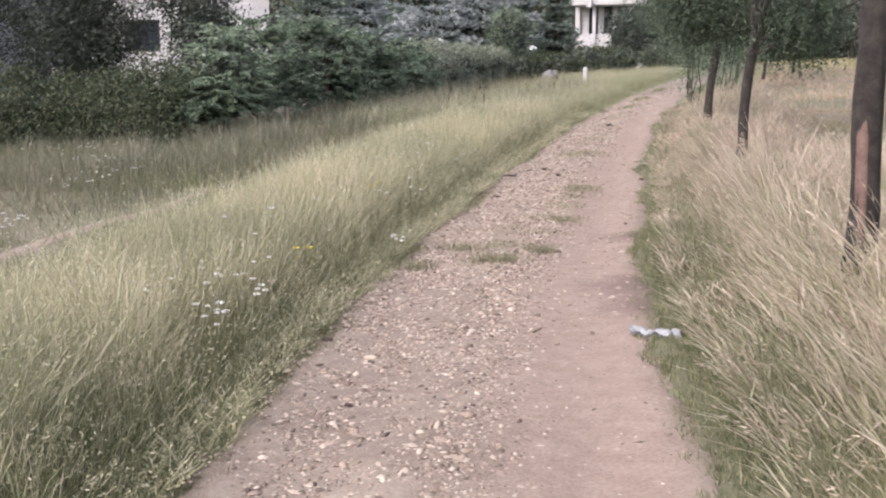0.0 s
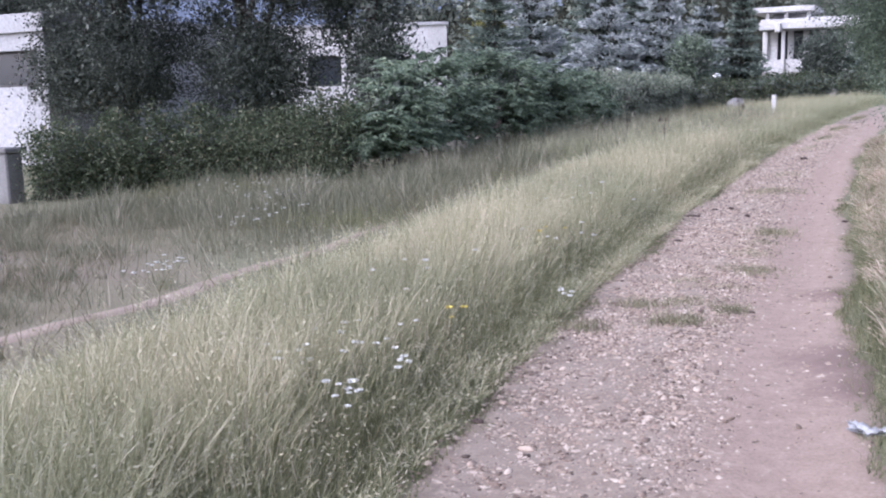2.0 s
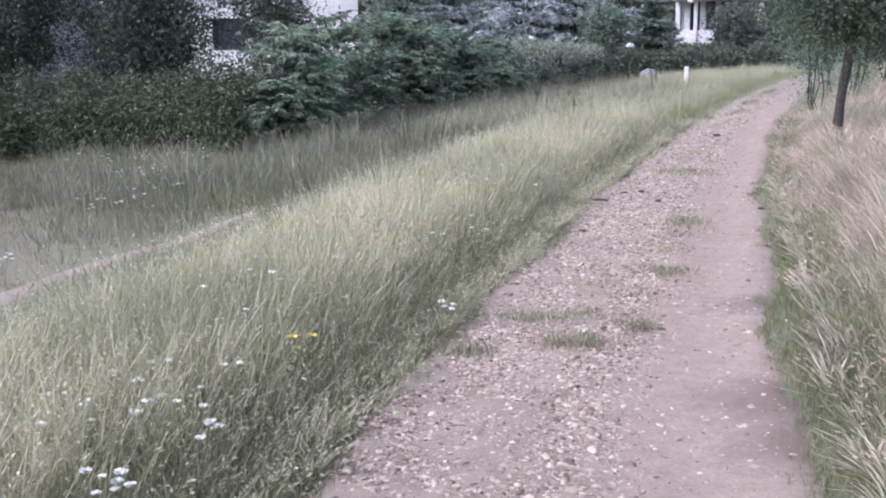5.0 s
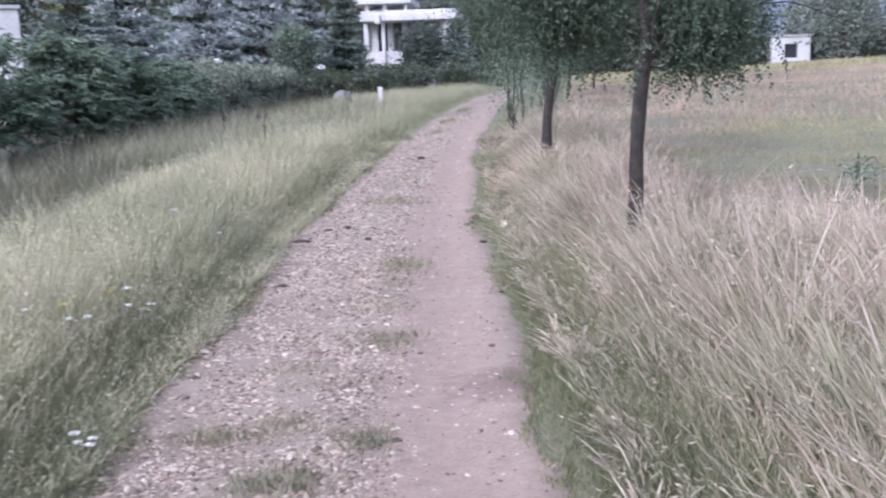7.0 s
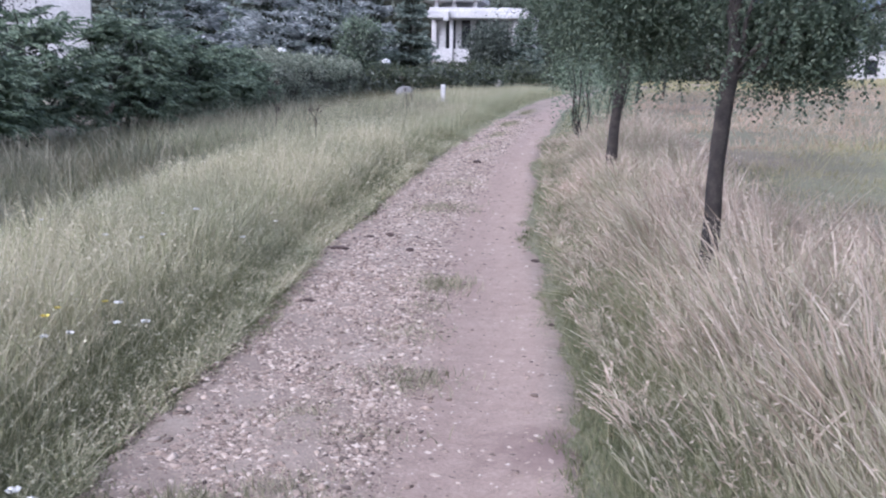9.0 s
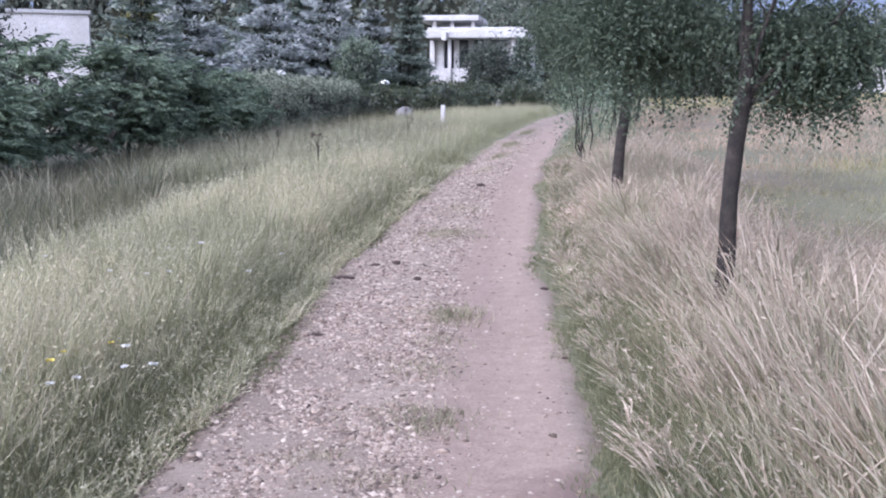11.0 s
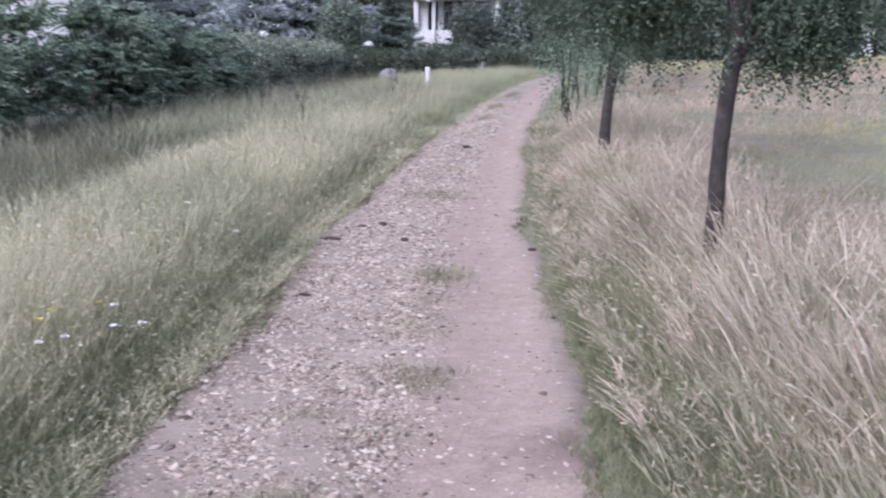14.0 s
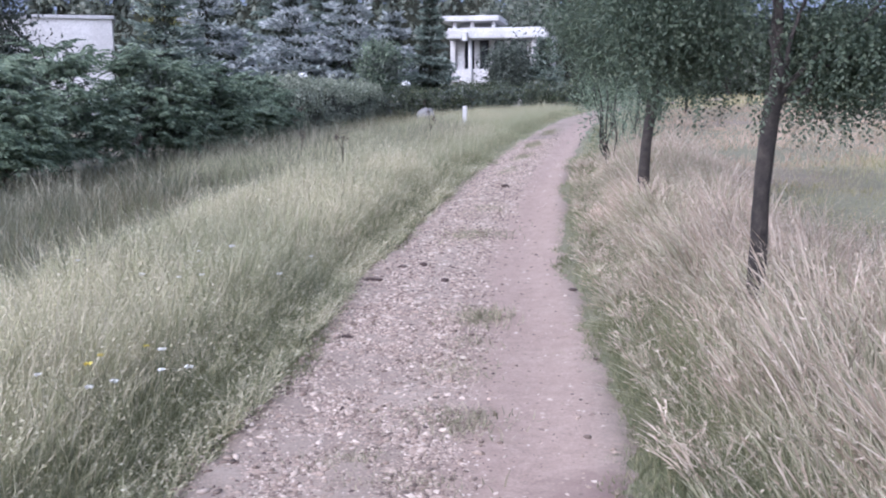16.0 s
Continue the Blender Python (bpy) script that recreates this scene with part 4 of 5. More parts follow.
# ---- garden lamps, post ----
def garden_lamp(x, y, ztop, w):
    z0 = float(land(x, y))
    t = thing("garden_lamp", x, y, z0, "garden lamp on a thin post with a white dome", "lamp", "garden lamps")
    H = ztop - z0
    v, f = tube_arrays([(0, 0, -0.1), (0, 0, H * 0.5), (0, 0, H - w * 0.3)], [0.035, 0.03, 0.03], 8)
    link_mesh("post", v, f, M_METAL, t, smooth=True)
    bm = bmesh.new()
    bmesh.ops.create_uvsphere(bm, u_segments=16, v_segments=9, radius=w / 2)
    for p in bm.verts:
        p.co.z = p.co.z * (0.75 if p.co.z > 0 else 0.3) + H - w * 0.3
    part("dome", bm, M_DOME, t, "white plastic dome", True)


garden_lamp(-13.05, 42.5, 2.55, 0.46)
garden_lamp(-9.3, 46.0, 2.22, 0.44)
garden_lamp(-17.0, 42.5, 2.7, 0.3)
bm = box(bmesh.new(), -0.07, 0.07, -0.05, 0.05, -0.1, 0.74, 0.02)
marker = part("marker_post", bm, M_RENDER)
marker.location = (-4.5, 32.7, float(land(-4.5, 32.7)))
tagged(marker, "short white marker post in the tall grass", "post")
bm = bmesh.new()
bmesh.ops.create_icosphere(bm, subdivisions=3, radius=0.36)
for p in bm.verts:
    p.co = Vector((p.co.x, p.co.y * 0.7, max(p.co.z, -0.3) * 0.95)) * (1 + 0.2 * noise.noise(p.co * 4))
rock = part("boulder", bm, M_PIER, smooth=True)
rock.location = (-6.68, 37.5, float(land(-6.68, 37.5)) + 0.26)
tagged(rock, "pale boulder at the foot of the hedge", "rock")


# ---- litter and clods on the track ----
def crumpled_litter():
    n, m = 26, 12
    u, w = np.meshgrid(np.linspace(-1, 1, n), np.linspace(-1, 1, m), indexing="ij")
    pinch = 0.35 + 0.65 * np.abs(u + 0.15) ** 0.7
    x = u * 0.135 + 0.01 * np.sin(w * 5)
    y = w * 0.045 * pinch + 0.012 * np.sin(u * 4)
    z = 0.012 + 0.022 * np.cos(w * 1.5) * pinch + 0.009 * np.sin(u * 9 + w * 4) + 0.006 * np.sin(u * 21 - w * 9)
    v = np.concatenate([np.stack([x, y, z], -1).reshape(-1, 3), np.stack([x, y, np.minimum(z - 0.006, 0.004)], -1).reshape(-1, 3)])
    i, j = np.meshgrid(np.arange(n - 1), np.arange(m - 1), indexing="ij")
    q = (i * m + j).ravel()
    top = np.stack([q, q + m, q + m + 1, q + 1], -1)
    ob = link_mesh("litter", v, np.concatenate([top, top[:, ::-1] + n * m]), M_PLASTIC, smooth=True)
    ob.location = (0.968, 1.91, float(track_z(0.968, 1.91)) + 0.002)
    ob.rotation_euler = (0, 0, radians(-8))
    tagged(ob, "crumpled white plastic wrapper lying on the dirt track", "litter")


crumpled_litter()


def clod(x, y, r, seed, flat=0.6, longer=1.0):
    bm = bmesh.new()
    bmesh.ops.create_icosphere(bm, subdivisions=2, radius=r)
    for p in bm.verts:
        k = 1 + 0.35 * noise.noise(p.co / r * 1.3 + Vector((seed, 0, 0)))
        p.co = Vector((p.co.x * k * longer, p.co.y * k, p.co.z * k * flat))
    ob = part("clod", bm, M_CLOD, smooth=True)
    ob.location = (x, y, float(track_z(x, y)) + r * flat * 0.55)
    tagged(ob, "dark dried clod lying on the dirt track", "clod", "clods on the track")


for k, (x, y, r, w) in enumerate([(-1.36, 10.38, 0.035, 1.2), (-1.0, 9.48, 0.035, 1.0), (0.1, 9.15, 0.022, 1.6), (-1.16, 15.25, 0.045, 1.5), (-1.67, 9.63, 0.03, 3.0),
                                  (-1.55, 10.3, 0.025, 2.0), (-1.32, 7.55, 0.02, 2.2), (0.35, 7.0, 0.014, 1.5), (-0.72, -0.05 + 1.6, 0.018, 1.8),
                                  (-0.2, 0.6, 0.014, 1.6)]):
    clod(x, y, r, k, 0.6, w)


# single larger stones
rs = np.random.default_rng(77)
for k in range(46):
    y = rs.uniform(0.3, 9.5)
    u = np.clip(rs.normal(0.28, 0.16), 0.03, 0.6)
    x = float(left_edge(y) + u * (right_edge(y) - left_edge(y)))
    bm = bmesh.new()
    bmesh.ops.create_icosphere(bm, subdivisions=1, radius=rs.uniform(0.009, 0.017))
    s = Vector((rs.uniform(0.9, 1.6), rs.uniform(0.7, 1.1), rs.uniform(0.45, 0.75)))
    for p in bm.verts:
        p.co = Vector((p.co.x * s.x, p.co.y * s.y, p.co.z * s.z)) * float(1 + 0.15 * rs.standard_normal())
    ob = part("stone", bm, M_STONE)
    ob.location, ob.rotation_euler = (x, y, float(track_z(x, y)) + 0.004), (0, 0, rs.uniform(0, 6.28))
    tagged(ob, "pale angular stone lying on the dirt track", "stone", "stones on the track")


def dry_weed(x, y, h, seed):
    t = thing("dry_weed", x, y, float(land(x, y)), "dead brown weed stalk standing in the tall grass", "weed", "dry weeds in the grass")
    r = np.random.default_rng(seed)
    p = bent((0, 0, -0.02), (r.normal(0, 0.06), r.normal(0, 0.06), h), 0.02, 6, seed)
    v, f = tube_arrays(p, 0.008 * np.linspace(1, 0.4, 6), 5)
    link_mesh("stalk", v, f, M_BARK, t, smooth=True)
    for k in range(4):
        e = p[3 + k % 3] + r.normal(0, 0.07, 3) + [0, 0, 0.1]
        v, f = tube_arrays(bent(p[2 + k % 3], e, 0.02, 4, k), 0.004 * np.linspace(1, 0.5, 4), 4)
        link_mesh("branch", v, f, M_BARK, t, smooth=True)
        v, f = clump_leaves(np.array([e, e + [0, 0, 0.04]]), 14, 0.02, 0.03, 0.6, 0.0, seed + k)
        tagged(link_mesh("seed_cluster", v, f, M_CLOD, t), kind="stuff")


for k, (x, y, h) in enumerate([(-3.9, 24.0, 1.0), (-5.2, 18.5, 0.9), (-3.6, 15.5, 0.75), (-7.4, 16.5, 0.9)]):
    dry_weed(x, y, h, 400 + k)

# gravel on the track: more on its stony side
def stones(n, y0, y1, mean, dev, small):
    y = rng.uniform(y0, y1, n)
    u = np.where(rng.uniform(0, 1, n) < 0.94, np.where(rng.uniform(0, 1, n) < 0.62, rng.normal(0.2, 0.11, n), rng.normal(0.5, 0.07, n)), rng.uniform(0.0, 0.97, n))
    keep = (u > -0.05) & (u < 0.98)
    y, u = y[keep], u[keep]
    x = left_edge(y) + u * (right_edge(y) - left_edge(y))
    dense = rng.uniform(0, 1, len(x)) < (0.35 + 0.75 * clumped(x, y, 1.6)) * np.interp(y, [0.8, 3.6], [0.4, 1.0])
    x, y = x[dense], y[dense]
    k = len(x)
    size = np.exp(rng.normal(mean, dev, k)).clip(0.0025, 0.021)
    bm = bmesh.new()
    if small:
        for co in ((1, 0, 0), (-1, 0, 0), (0, 1, 0), (0, -1, 0), (0.1, 0.1, 1)):
            bm.verts.new(co)
        bm.verts.ensure_lookup_table()
        for a, b_, c_ in ((0, 2, 4), (2, 1, 4), (1, 3, 4), (3, 0, 4)):
            bm.faces.new((bm.verts[a], bm.verts[b_], bm.verts[c_]))
    else:
        bmesh.ops.create_icosphere(bm, subdivisions=1, radius=1)
    bm.verts.index_update()
    iv = np.array([p.co[:] for p in bm.verts])
    tri = np.array([[p.index for p in f.verts] for f in bm.faces])
    bm.free()
    sc = size[:, None] * np.stack([rng.uniform(0.9, 1.8, k), rng.uniform(0.6, 1.1, k), rng.uniform(0.35, 0.75, k)], -1)
    loc = iv[None] * (1 + 0.24 * rng.standard_normal((k, len(iv))))[..., None] * sc[:, None]
    az = rng.uniform(0, 6.28, k)
    rx = loc[..., 0] * np.cos(az)[:, None] - loc[..., 1] * np.sin(az)[:, None]
    ry = loc[..., 0] * np.sin(az)[:, None] + loc[..., 1] * np.cos(az)[:, None]
    V = np.stack([x[:, None] + rx, y[:, None] + ry, (track_z(x, y) + sc[:, 2] * (0.0 if small else 0.25))[:, None] + loc[..., 2]], -1).reshape(-1, 3)
    return V, (np.arange(k)[:, None, None] * len(iv) + tri[None]).reshape(-1, 3)


V, F = join([stones(9000, -0.6, 9, -4.95, 0.5, False), stones(78000, -0.6, 8, -5.05, 0.45, True), stones(34000, 8, 26, -4.35, 0.42, True)])
tagged(link_mesh("gravel", V, F, M_STONE), "pale and pinkish gravel scattered over the dirt track", "gravel", kind="stuff")


V, F = join([stones(1600, 0.5, 9, -5.1, 0.4, True), stones(1800, 9, 28, -4.3, 0.45, True)])
tagged(link_mesh("dark_grit", V, F, M_CLOD), "dark crumbs of earth and dead leaf among the gravel", "grit", kind="stuff")


# ---- grass ----
def sow(n, y0, y1, xfun, wide):
    """n places between y0 and y1, at xfun(y) plus 0 to wide."""
    y = rng.uniform(y0, y1, n)
    d = rng.uniform(0, 1, n) * np.abs(wide)
    return xfun(y) + np.sign(wide) * d, y, d


def grass(name, sets, material, label, rows=3, head=0.0):
    vs, fs, al, k = [], [], [], 0
    for x, y, h, w, lean, az in sets:
        z = land(x, y) - 0.02 + 0.035 * lumps(x, y, 0.8) * np.exp(-((x / 12) ** 2) - ((y - 8) / 22) ** 2)
        far = len(y) and (y.min() > 14 or y.max() < 0)
        v, f, a = blade_arrays(x, y, z, h, w, lean, az, rng.uniform(0, np.pi, len(x)), min(rows, 2) if far else rows, head)
        vs.append(v)
        fs.append(f + k)
        al.append(a)
        k += len(v)
    ob = link_mesh(name, np.concatenate(vs), np.concatenate(fs), material, along=np.concatenate(al))
    return tagged(ob, label, "grass", kind="stuff")


def verge(n, y0, y1, side, wide, hmax, w, lean_to, lean, per=55, clump=0.085, swing=0.46):
    """Tall grass in tussocks that fan out from their middles, with single blades between."""
    edge_f = left_edge if side < 0 else right_edge
    m = max(8, n // per)
    tuft = rng.integers(0, m, n)
    loose = rng.uniform(0, 1, n) < 0.34
    oy, od = rng.normal(0, clump, n), rng.normal(0, clump, n)
    y = np.where(loose, rng.uniform(y0, y1, n), np.clip(rng.uniform(y0, y1, m)[tuft] + oy, y0, y1))
    d = np.clip(np.where(loose, rng.uniform(0, wide, n), rng.uniform(0, wide, m)[tuft] + od), 0.02, wide)
    x = edge_f(y) + side * d + (0.16 if side > 0 else 0.0) + 0.09 * lumps(y * 2, y, 1.5) * np.exp(-d * 3)
    rise = np.clip(d / 0.75, 0.3, 1) * np.clip((wide - d) / 0.5, 0.5, 1)
    tall = np.where(loose, 0.9, rng.uniform(0.72, 1.22, m)[tuft])
    h = hmax * rise * tall * (0.55 + 0.5 * rng.uniform(0, 1, n)) * (0.85 + 0.25 * clumped(x, y))
    ww = w * rng.uniform(0.6, 1.4, n)
    ln = np.abs(rng.normal(lean, 0.22, n)) + 0.25 * (d < 0.3) + np.where(loose, 0.1, 0.9 * np.hypot(oy, od))
    fan = np.arctan2(oy, side * od) + rng.normal(0, 0.35, n)
    own = rng.normal(lean_to, 0.5, m)[tuft] + rng.normal(0, 0.3, n)
    pick = rng.uniform(0, 1, n)
    az = np.where(loose | (pick > 0.86), rng.uniform(0, 6.28, n), np.where(pick < swing, own, fan))
    return x, y, h, ww, ln, az


left_sets = [verge(22000, -7, -0.8, -1, 2.3, 0.58, 0.006, 0.2, 0.3), verge(400, -0.5, 7, -1, 0.7, 0.6, 0.004, 0.2, 1.1), verge(52000, -0.8, 7, -1, 2.3, 0.56, 0.0030, 0.2, 0.24, 40, 0.09, 0.2),
             verge(36000, 7, 16, -1, 2.9, 0.58, 0.0046, 0.2, 0.24, 40, 0.1, 0.2), verge(44000, 16, 46, -1, 5.5, 0.58, 0.0085, 0.2, 0.24, 30, 0.16, 0.2)]
grass("tall_grass", left_sets, M_STRAW_L, "tall straw-coloured grass with seed heads along the track", 3, 1.4)
right_sets = [verge(22000, -7, -0.8, 1, 2.6, 0.6, 0.006, 2.9, 0.35), verge(900, -0.6, 9, 1, 0.6, 0.75, 0.006, 2.9, 1.0), verge(5000, -0.8, 2.6, 1, 1.5, 0.72, 0.0045, 2.9, 0.6), verge(50000, -0.8, 7, 1, 2.6, 0.6, 0.0042, 2.9, 0.3, 45, 0.085, 0.55), verge(26000, 7, 16, 1, 2.0, 0.58, 0.006, 2.9, 0.45), verge(15000, 16, 46, 1, 1.6, 0.5, 0.014, 2.9, 0.4, 40, 0.2)]
grass("tall_grass", right_sets, M_STRAW_R, "tall pale dry grass with seed heads bending over the track", 4, 0.7)


left_stems = [verge(15000, -0.8, 9, -1, 2.3, 0.7, 0.0027, 0.3, 0.34, 30, 0.1, 0.25), verge(6000, 9, 18, -1, 2.6, 0.68, 0.0045, 0.3, 0.3, 30, 0.12, 0.25)]
grass("grass_stems", left_stems, M_STRAW_L, "pale dry stalks standing above the tall grass", 3, 1.2)
right_stems = [verge(12000, -0.8, 9, 1, 2.6, 0.8, 0.004, 2.7, 0.42), verge(4000, 9, 18, 1, 2.2, 0.7, 0.006, 2.7, 0.4)]
grass("grass_stems", right_stems, M_HEAD, "pale dry stalks arching above the tall grass", 4, 0.9)


def seed_heads(sets, count, length, label, material, places=(0.78, 0.88, 0.97), splay=0.5, broad=0.24):
    """Spikelets along the tops of the nearest stems."""
    pos, dirs, near_size = [], [], []
    for x, y, h, w, lean, az in sets:
        k = min(count, len(x))
        s = rng.choice(len(x), k, replace=False)
        x, y, h, lean, az = x[s], y[s], h[s], lean[s], az[s]
        z = land(x, y) - 0.02 + 0.035 * lumps(x, y, 0.8) * np.exp(-((x / 12) ** 2) - ((y - 8) / 22) ** 2)
        for t in places:
            tt = t + rng.uniform(-0.05, 0.02, k)
            pos.append(np.stack([x + tt ** 1.8 * lean * h * np.cos(az), y + tt ** 1.8 * lean * h * np.sin(az), z + h * (1 - 0.25 * np.minimum(lean, 1.5) ** 2) * tt], -1))
            dirs.append(np.stack([np.cos(az) * lean * 1.3 + rng.normal(0, splay, k), np.sin(az) * lean * 1.3 + rng.normal(0, splay, k), rng.uniform(-0.1, 1.0, k)], -1))
            near_size.append(1 + 0.05 * np.clip(y - 4, 0, 20))
    pos, dirs = np.concatenate(pos), np.concatenate(dirs)
    L = length * rng.uniform(0.6, 1.4, len(pos)) * np.concatenate(near_size)
    v, f = leaf_arrays(pos, dirs, L, L * broad, 0.3)
    tagged(link_mesh("seed_heads", v, f, material), label, "grass", kind="stuff")


seed_heads(left_stems + left_sets[2:4], 9000, 0.019, "pale oat-like spikelets of the tall grass", M_OAT, (0.52, 0.66, 0.78, 0.88, 0.97), 0.8, 0.34)
seed_heads(right_stems + right_sets[3:5], 7000, 0.026, "pale reddish seed heads of the bending grass", M_HEAD)


def leaves_low(n, y0, y1, side, wide, hmax, w):
    edge_f = left_edge if side < 0 else right_edge
    x, y, d = sow(n, y0, y1, edge_f, side * wide)
    over = np.where(rng.uniform(0, 1, n) < 0.12, 0.25, 0.08)
    d2 = d - over
    x = x - side * over + 0.09 * lumps(y * 2, y, 1.5) * np.exp(-d * 3)
    h = hmax * np.clip(d2 / 0.5, 0.14, 1) * rng.uniform(0.5, 1.1, n)
    s = rng.uniform(0, 1, n) < np.clip(0.12 + d * 3.2 + 0.5 * lumps(x, y, 3.0) * (d < 0.3), 0.06, 1)
    x, y, h = x[s], y[s], h[s]
    n = len(x)
    return x, y, h, w * rng.uniform(0.7, 1.4, n), np.abs(rng.normal(0.5, 0.3, n)), rng.uniform(0, 6.28, n)


green_sets = [leaves_low(60000, -0.8, 8, -1, 1.5, 0.32, 0.007), leaves_low(18000, 8, 20, -1, 1.4, 0.26, 0.009), leaves_low(9000, 20, 45, -1, 1.4, 0.26, 0.018),
              leaves_low(40000, -0.8, 8, 1, 1.1, 0.32, 0.006), leaves_low(14000, 8, 20, 1, 1.2, 0.24, 0.009), leaves_low(7000, 20, 45, 1, 1.2, 0.24, 0.018)]


def fringe(n, y0, y1, side, wide, h, w):
    """Short dense blades that run out raggedly over the track's edge."""
    edge_f = left_edge if side < 0 else right_edge
    y = rng.uniform(y0, y1, n)
    d = rng.uniform(0, 1, n) ** 0.9 * wide - 0.12 + 0.06 * lumps(y * 3, y, 1.2) + 0.04 * lumps(y * 9, y, 1.2)
    return edge_f(y) + side * d, y, h * np.clip(0.35 + d * 2.2, 0.3, 1.2) * rng.uniform(0.5, 1.2, n), w * rng.uniform(0.7, 1.4, n), np.abs(rng.normal(0.6, 0.3, n)), rng.uniform(0, 6.28, n)


green_sets += [fringe(48000, -0.8, 8, -1, 0.72, 0.2, 0.008), fringe(16000, 8, 20, -1, 0.7, 0.2, 0.012), fringe(44000, -0.8, 8, 1, 0.62, 0.17, 0.008), fringe(12000, 8, 20, 1, 0.5, 0.16, 0.012)]
tufts = []
for x, y, rx, ry, k in [(-0.33, 5.78, 0.17, 0.2, 260), (-0.6, 5.25, 0.12, 0.1, 130), (-0.4, 5.0, 0.16, 0.1, 170), (-0.45, 6.67, 0.12, 0.22, 160), (-0.53, 8.1, 0.14, 0.3, 180), (-1.05, 11.9, 0.2, 0.3, 200),
                        (-0.42, 4.41, 0.14, 0.18, 240), (-0.13, 4.2, 0.08, 0.14, 110), (-0.35, 3.75, 0.13, 0.12, 130), (-0.8, 4.3, 0.12, 0.1, 60), (-0.9, 3.5, 0.1, 0.08, 50), (-1.1, 13.4, 0.15, 0.3, 120), (-0.5, 7.3, 0.1, 0.2, 70),
                        (-1.35, 17.5, 0.12, 0.5, 130), (-1.4, 20.5, 0.12, 0.7, 150), (-1.5, 24, 0.12, 0.9, 150), (-1.5, 29, 0.15, 1.2, 150)]:
    k, rx = k * 3, rx * 1.35
    tx, ty = x + rng.normal(0, rx * 0.6, k), y + rng.normal(0, ry * 0.6, k)
    tufts.append((tx, ty, rng.uniform(0.03, 0.07, k), rng.uniform(0.003, 0.006, k) * (1 + y / 12), np.abs(rng.normal(0.8, 0.4, k)), rng.uniform(0, 6.28, k)))
grass("green_grass", green_sets, M_GREEN, "low green grass along the edges of the track", 1)
grass("trodden_grass", [(a, b, c + 0.042, d * 1.1, e * 0.8, f) for a, b, c, d, e, f in tufts], M_TUFT, "flat trodden tufts of grass along the middle of the track", 2)


def field(n, x0, x1, y0, y1, hmax, w, bare=-0.45, per=26):
    """Meadow grass in loose tufts, thin where the ground is bare."""
    m = max(10, n // per)
    tuft, size = rng.integers(0, m, n), 0.06 + 0.006 * max(y1, 0)
    ox, oy = rng.normal(0, size, n), rng.normal(0, size, n)
    x, y = rng.uniform(x0, x1, m)[tuft] + ox, rng.uniform(y0, y1, m)[tuft] + oy
    tall = rng.uniform(0.6, 1.35, m)[tuft]
    az = np.where(rng.uniform(0, 1, n) < 0.6, np.arctan2(oy, ox), rng.uniform(0, 6.28, n))
    keep = (lumps(x, y, 0.35) + 0.3 * rng.standard_normal(n) > bare) & ((x < left_edge(y) - 0.3) | (x > right_edge(y) + 0.3))
    x, y, tall, az = x[keep], y[keep], tall[keep], az[keep]
    n = len(x)
    return x, y, hmax * tall * rng.uniform(0.4, 1.1, n) * (0.6 + 0.6 * clumped(x, y, 0.9)), w * rng.uniform(0.7, 1.4, n), np.abs(rng.normal(0.6, 0.3, n)), az


def banded(sets, greens):
    """Splits meadow grass into green hollows and dry stretches: greens are bands (y from, y to) that waver with x."""
    dry, green = [], []
    for x, y, h, w, l, a in sets:
        yy = y + 2.2 * lumps(x * 0.25, y * 0.12, 1.0) + (0.05 * y) * rng.standard_normal(len(x)) - 0.25 * (x - 4)
        g = np.zeros(len(x), bool)
        for b0, b1 in greens:
            g |= (yy > b0) & (yy < b1)
        dry.append((x[~g], y[~g], h[~g], w[~g], l[~g], a[~g]))
        green.append((x[g], y[g], h[g], w[g], l[g], a[g]))
    return dry, green


lf = [field(16000, -20, 0.5, -14, 1.6, 0.26, 0.014, -0.7), field(38000, -14, -2.6, 1.5, 9, 0.27, 0.008, -0.25), field(26000, -13, -3.4, 8.5, 14.5, 0.34, 0.01, -0.7), field(20000, -9.5, -3, 14, 30, 0.46, 0.014, -0.8), field(9000, -10, -5, 30, 58, 0.5, 0.03, -0.9), field(5000, -22, -9, 1.0, 14.0, 0.3, 0.012)]
lf = [(x, y, np.where(np.abs(x - footpath_x(y)) < 0.22, h * 0.15, h), w, l, a) for x, y, h, w, l, a in lf]
weeds = [field(15000, -12.5, -3.2, 2.5, 9, 0.36, 0.008, -0.35, 70), field(17000, -12.5, -3.6, 8, 15, 0.56, 0.012, -0.5, 50), field(15000, -9, -3.6, 14.5, 30, 0.66, 0.017, -0.5, 50)]
weeds = [(x, y, np.where(np.abs(x - footpath_x(y)) < 0.24, h * 0.2, h), w, l, a) for x, y, h, w, l, a in weeds]
grass("tangled_weeds", weeds, M_WEED, "tangled grey-green weeds and old grass in the hollow beside the hedge", 2, 1.0)
grass("meadow_grass", lf, M_FIELD, "short patchy dry grass of the meadow beside the hedge", 1)
rf = [field(16000, 2.5, 20, -14, 4.2, 0.26, 0.014, -0.9), field(52000, 1.9, 10, 4, 18, 0.13, 0.011, -1.2), field(44000, 0.8, 22, 17, 50, 0.2, 0.026, -1.2), field(20000, 2, 50, 48, 82, 0.3, 0.08, -1.2)]
rf, rg = banded(rf, [(10.5, 16.5), (44, 90)])
grass("pale_meadow_grass", rg, M_PALE, "pale green bands of meadow grass between the dry stretches", 1)
grass("meadow_grass", rf, M_PINK, "pinkish dry meadow grass stretching to the far trees", 1)
gf = []
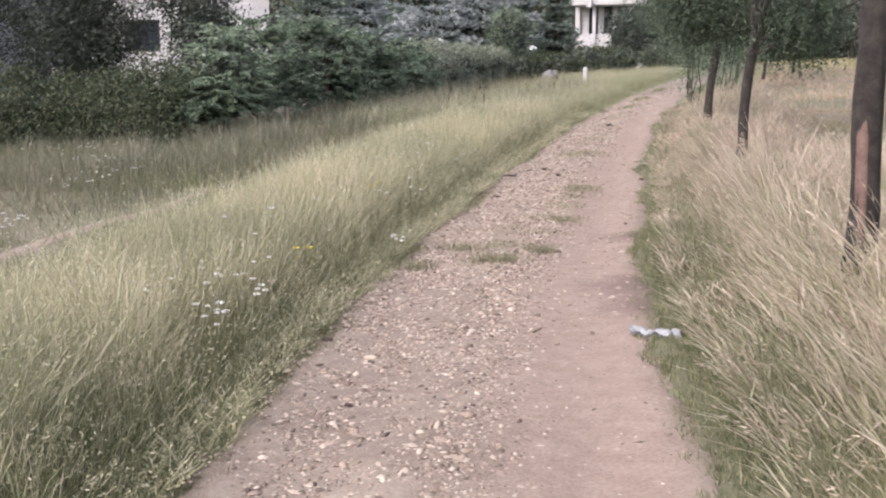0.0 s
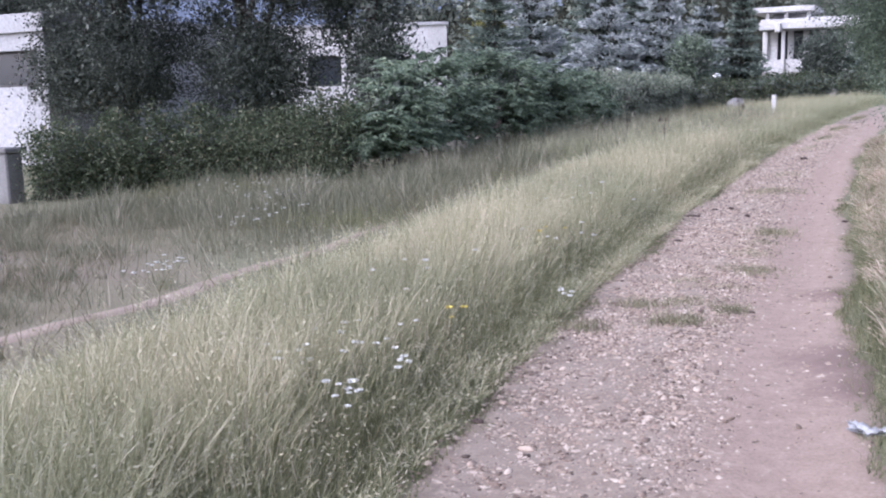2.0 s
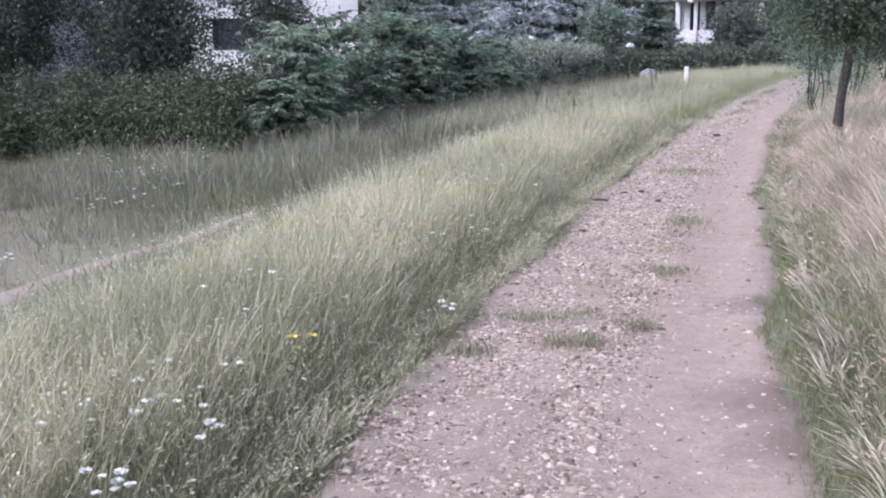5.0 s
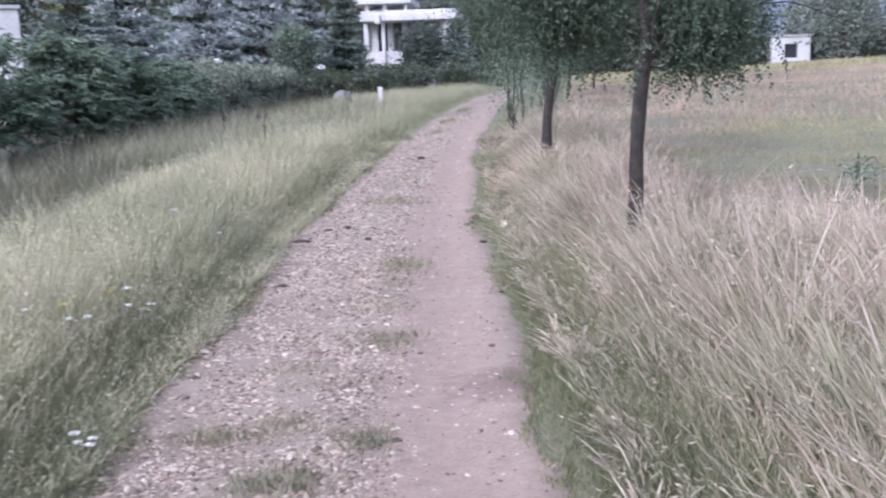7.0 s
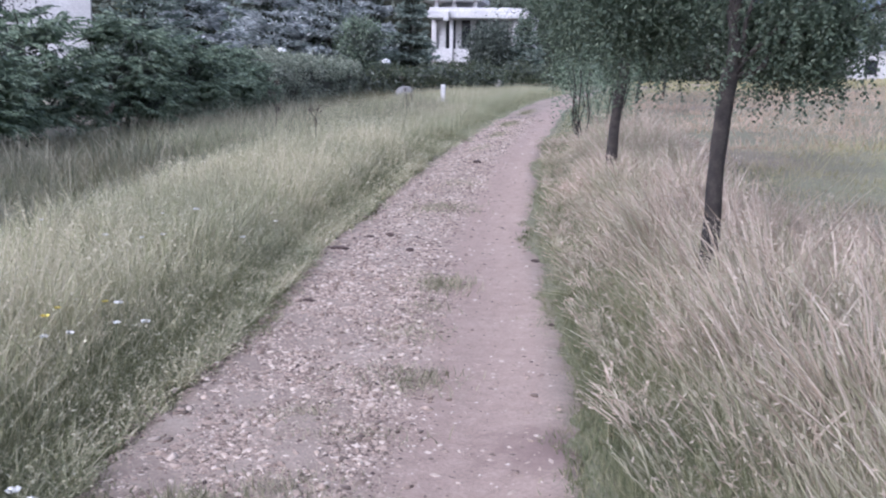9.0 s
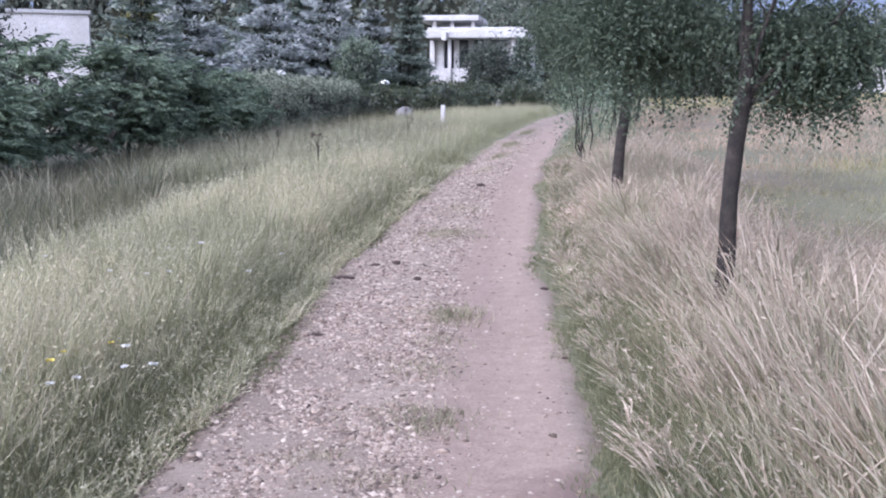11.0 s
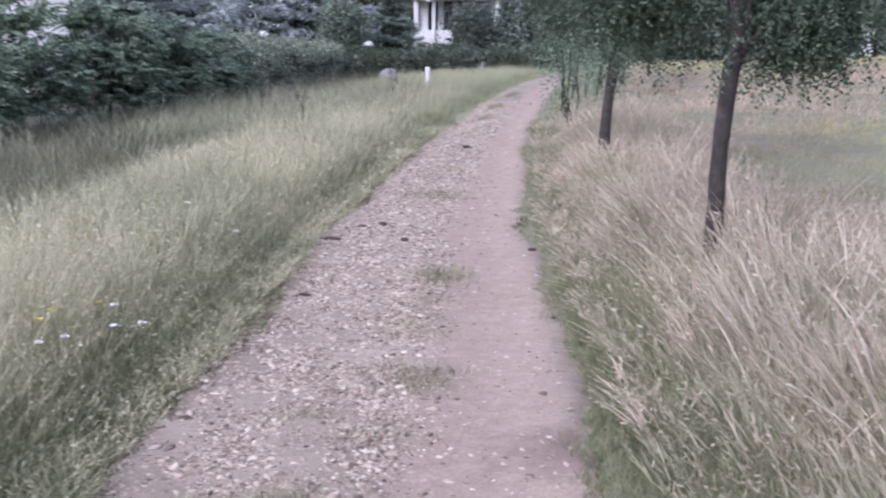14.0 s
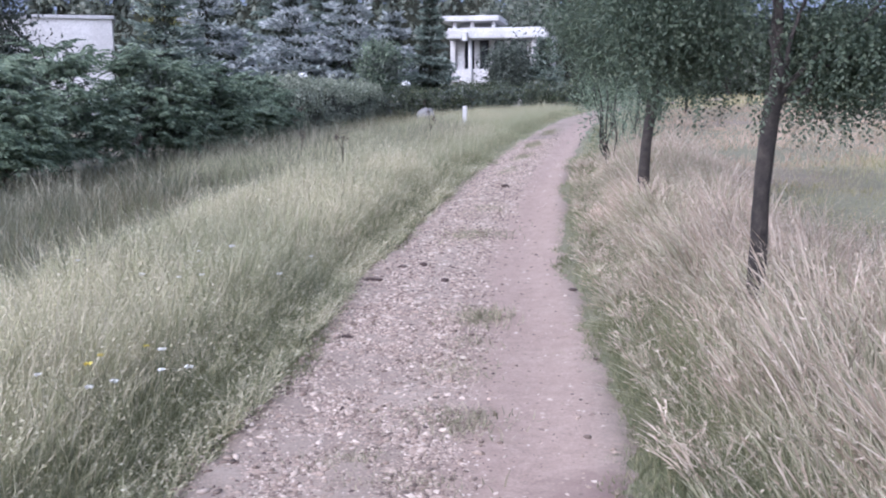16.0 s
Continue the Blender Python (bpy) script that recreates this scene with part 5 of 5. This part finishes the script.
for x, y, rx, ry, k in [(-8.0, 11.0, 2.6, 1.4, 2200), (-11, 12.2, 2.5, 1.0, 2200), (-3.6, 6.0, 1.0, 2.5, 1800), (-6.2, 8.6, 1.2, 0.8, 900), (-4.0, 9.5, 0.8, 1.2, 900), (-6.5, 12.5, 2.0, 1.4, 1500)]:
    kx, ky = x + rng.normal(0, rx * 0.5, k), y + rng.normal(0, ry * 0.5, k)
    gf.append((kx, ky, rng.uniform(0.12, 0.42, k), rng.uniform(0.008, 0.016, k) * (1 if y < 40 else 6), np.abs(rng.normal(0.5, 0.3, k)), rng.uniform(0, 6.28, k)))
grass("green_meadow_grass", gf, M_GREEN, "patches of fresh green grass in the dry meadow", 1)


# ---- wild flowers ----
def flowers(x, y, z, heads, spread, seed, label, material):
    rs = np.random.default_rng(seed)
    z0 = float(land(x, y))
    t = thing("wildflower", x, y, z0, label, "flower", "wild flowers in the grass")
    for k in range(heads):
        e = np.array([rs.normal(0, spread), rs.normal(0, spread), (z - z0) * rs.uniform(0.75, 1.1)])
        v, f = tube_arrays(bent((e[0] * 0.3, e[1] * 0.3, -0.02), e, 0.02, 4, k), [0.0025, 0.002, 0.002, 0.0015], 4)
        stem = link_mesh("stem", v, f, M_GREEN, t)
        a = np.arange(10) / 10 * 6.28
        d = np.stack([np.cos(a), np.sin(a), np.full(10, 0.25)], -1)
        ll = np.full(10, rs.uniform(0.016, 0.026))
        v, f = leaf_arrays(np.tile(e, (10, 1)), d, ll, ll * 0.75)
        link_mesh("blossom", v, f, material, stem)


for k, (x, y, z, hd, sp) in enumerate([(-1.0, 0.9, 0.34, 9, 0.05), (-1.17, 1.48, 0.36, 7, 0.07), (-1.2, 3.95, 0.16, 5, 0.04), (-1.66, 1.5, 0.34, 14, 0.14), (-1.35, 1.9, 0.4, 4, 0.12), (-5.1, 4.2, 0.22, 26, 0.16),
                                        (-8.5, 10.4, 0.3, 30, 0.4), (-9.4, 11.6, 0.35, 30, 0.5), (-6.6, 7.6, 0.25, 14, 0.3), (-1.9, 3.2, 0.5, 6, 0.25), (-1.5, 5.2, 0.42, 6, 0.25), (-2.2, 7.4, 0.55, 8, 0.4), (-7.2, 9.0, 0.25, 12, 0.3)]):
    flowers(x, y, float(land(x, y)) + z, hd, sp, 200 + k, "cluster of small white wild flowers in the grass", M_PETAL)
for k, (x, y, z) in enumerate([(-1.3, 2.6, 0.3), (-1.9, 5.6, 0.42)]):
    flowers(x, y, float(land(x, y)) + z, 3, 0.12, 230 + k, "a few small yellow wild flowers in the grass", M_YPETAL)

# dry thistle bush out in the meadow
leafy_tree(4.0, 11.1, 0.4, 0.012, [((0, 0, 0.24), (0.2, 0.18, 0.17))], 240, M_SUMAC, 301, "low grey-green bush in the dry meadow", "meadow bushes", 0.05, 0.05, per=20, name="bush", inner=False)
leafy_tree(7.4, 15.0, 0.45, 0.012, [((0, 0, 0.24), (0.4, 0.3, 0.18))], 400, M_SUMAC, 302, "low grey-green bush in the dry meadow", "meadow bushes", 0.05, 0.07, per=20, name="bush", inner=False)
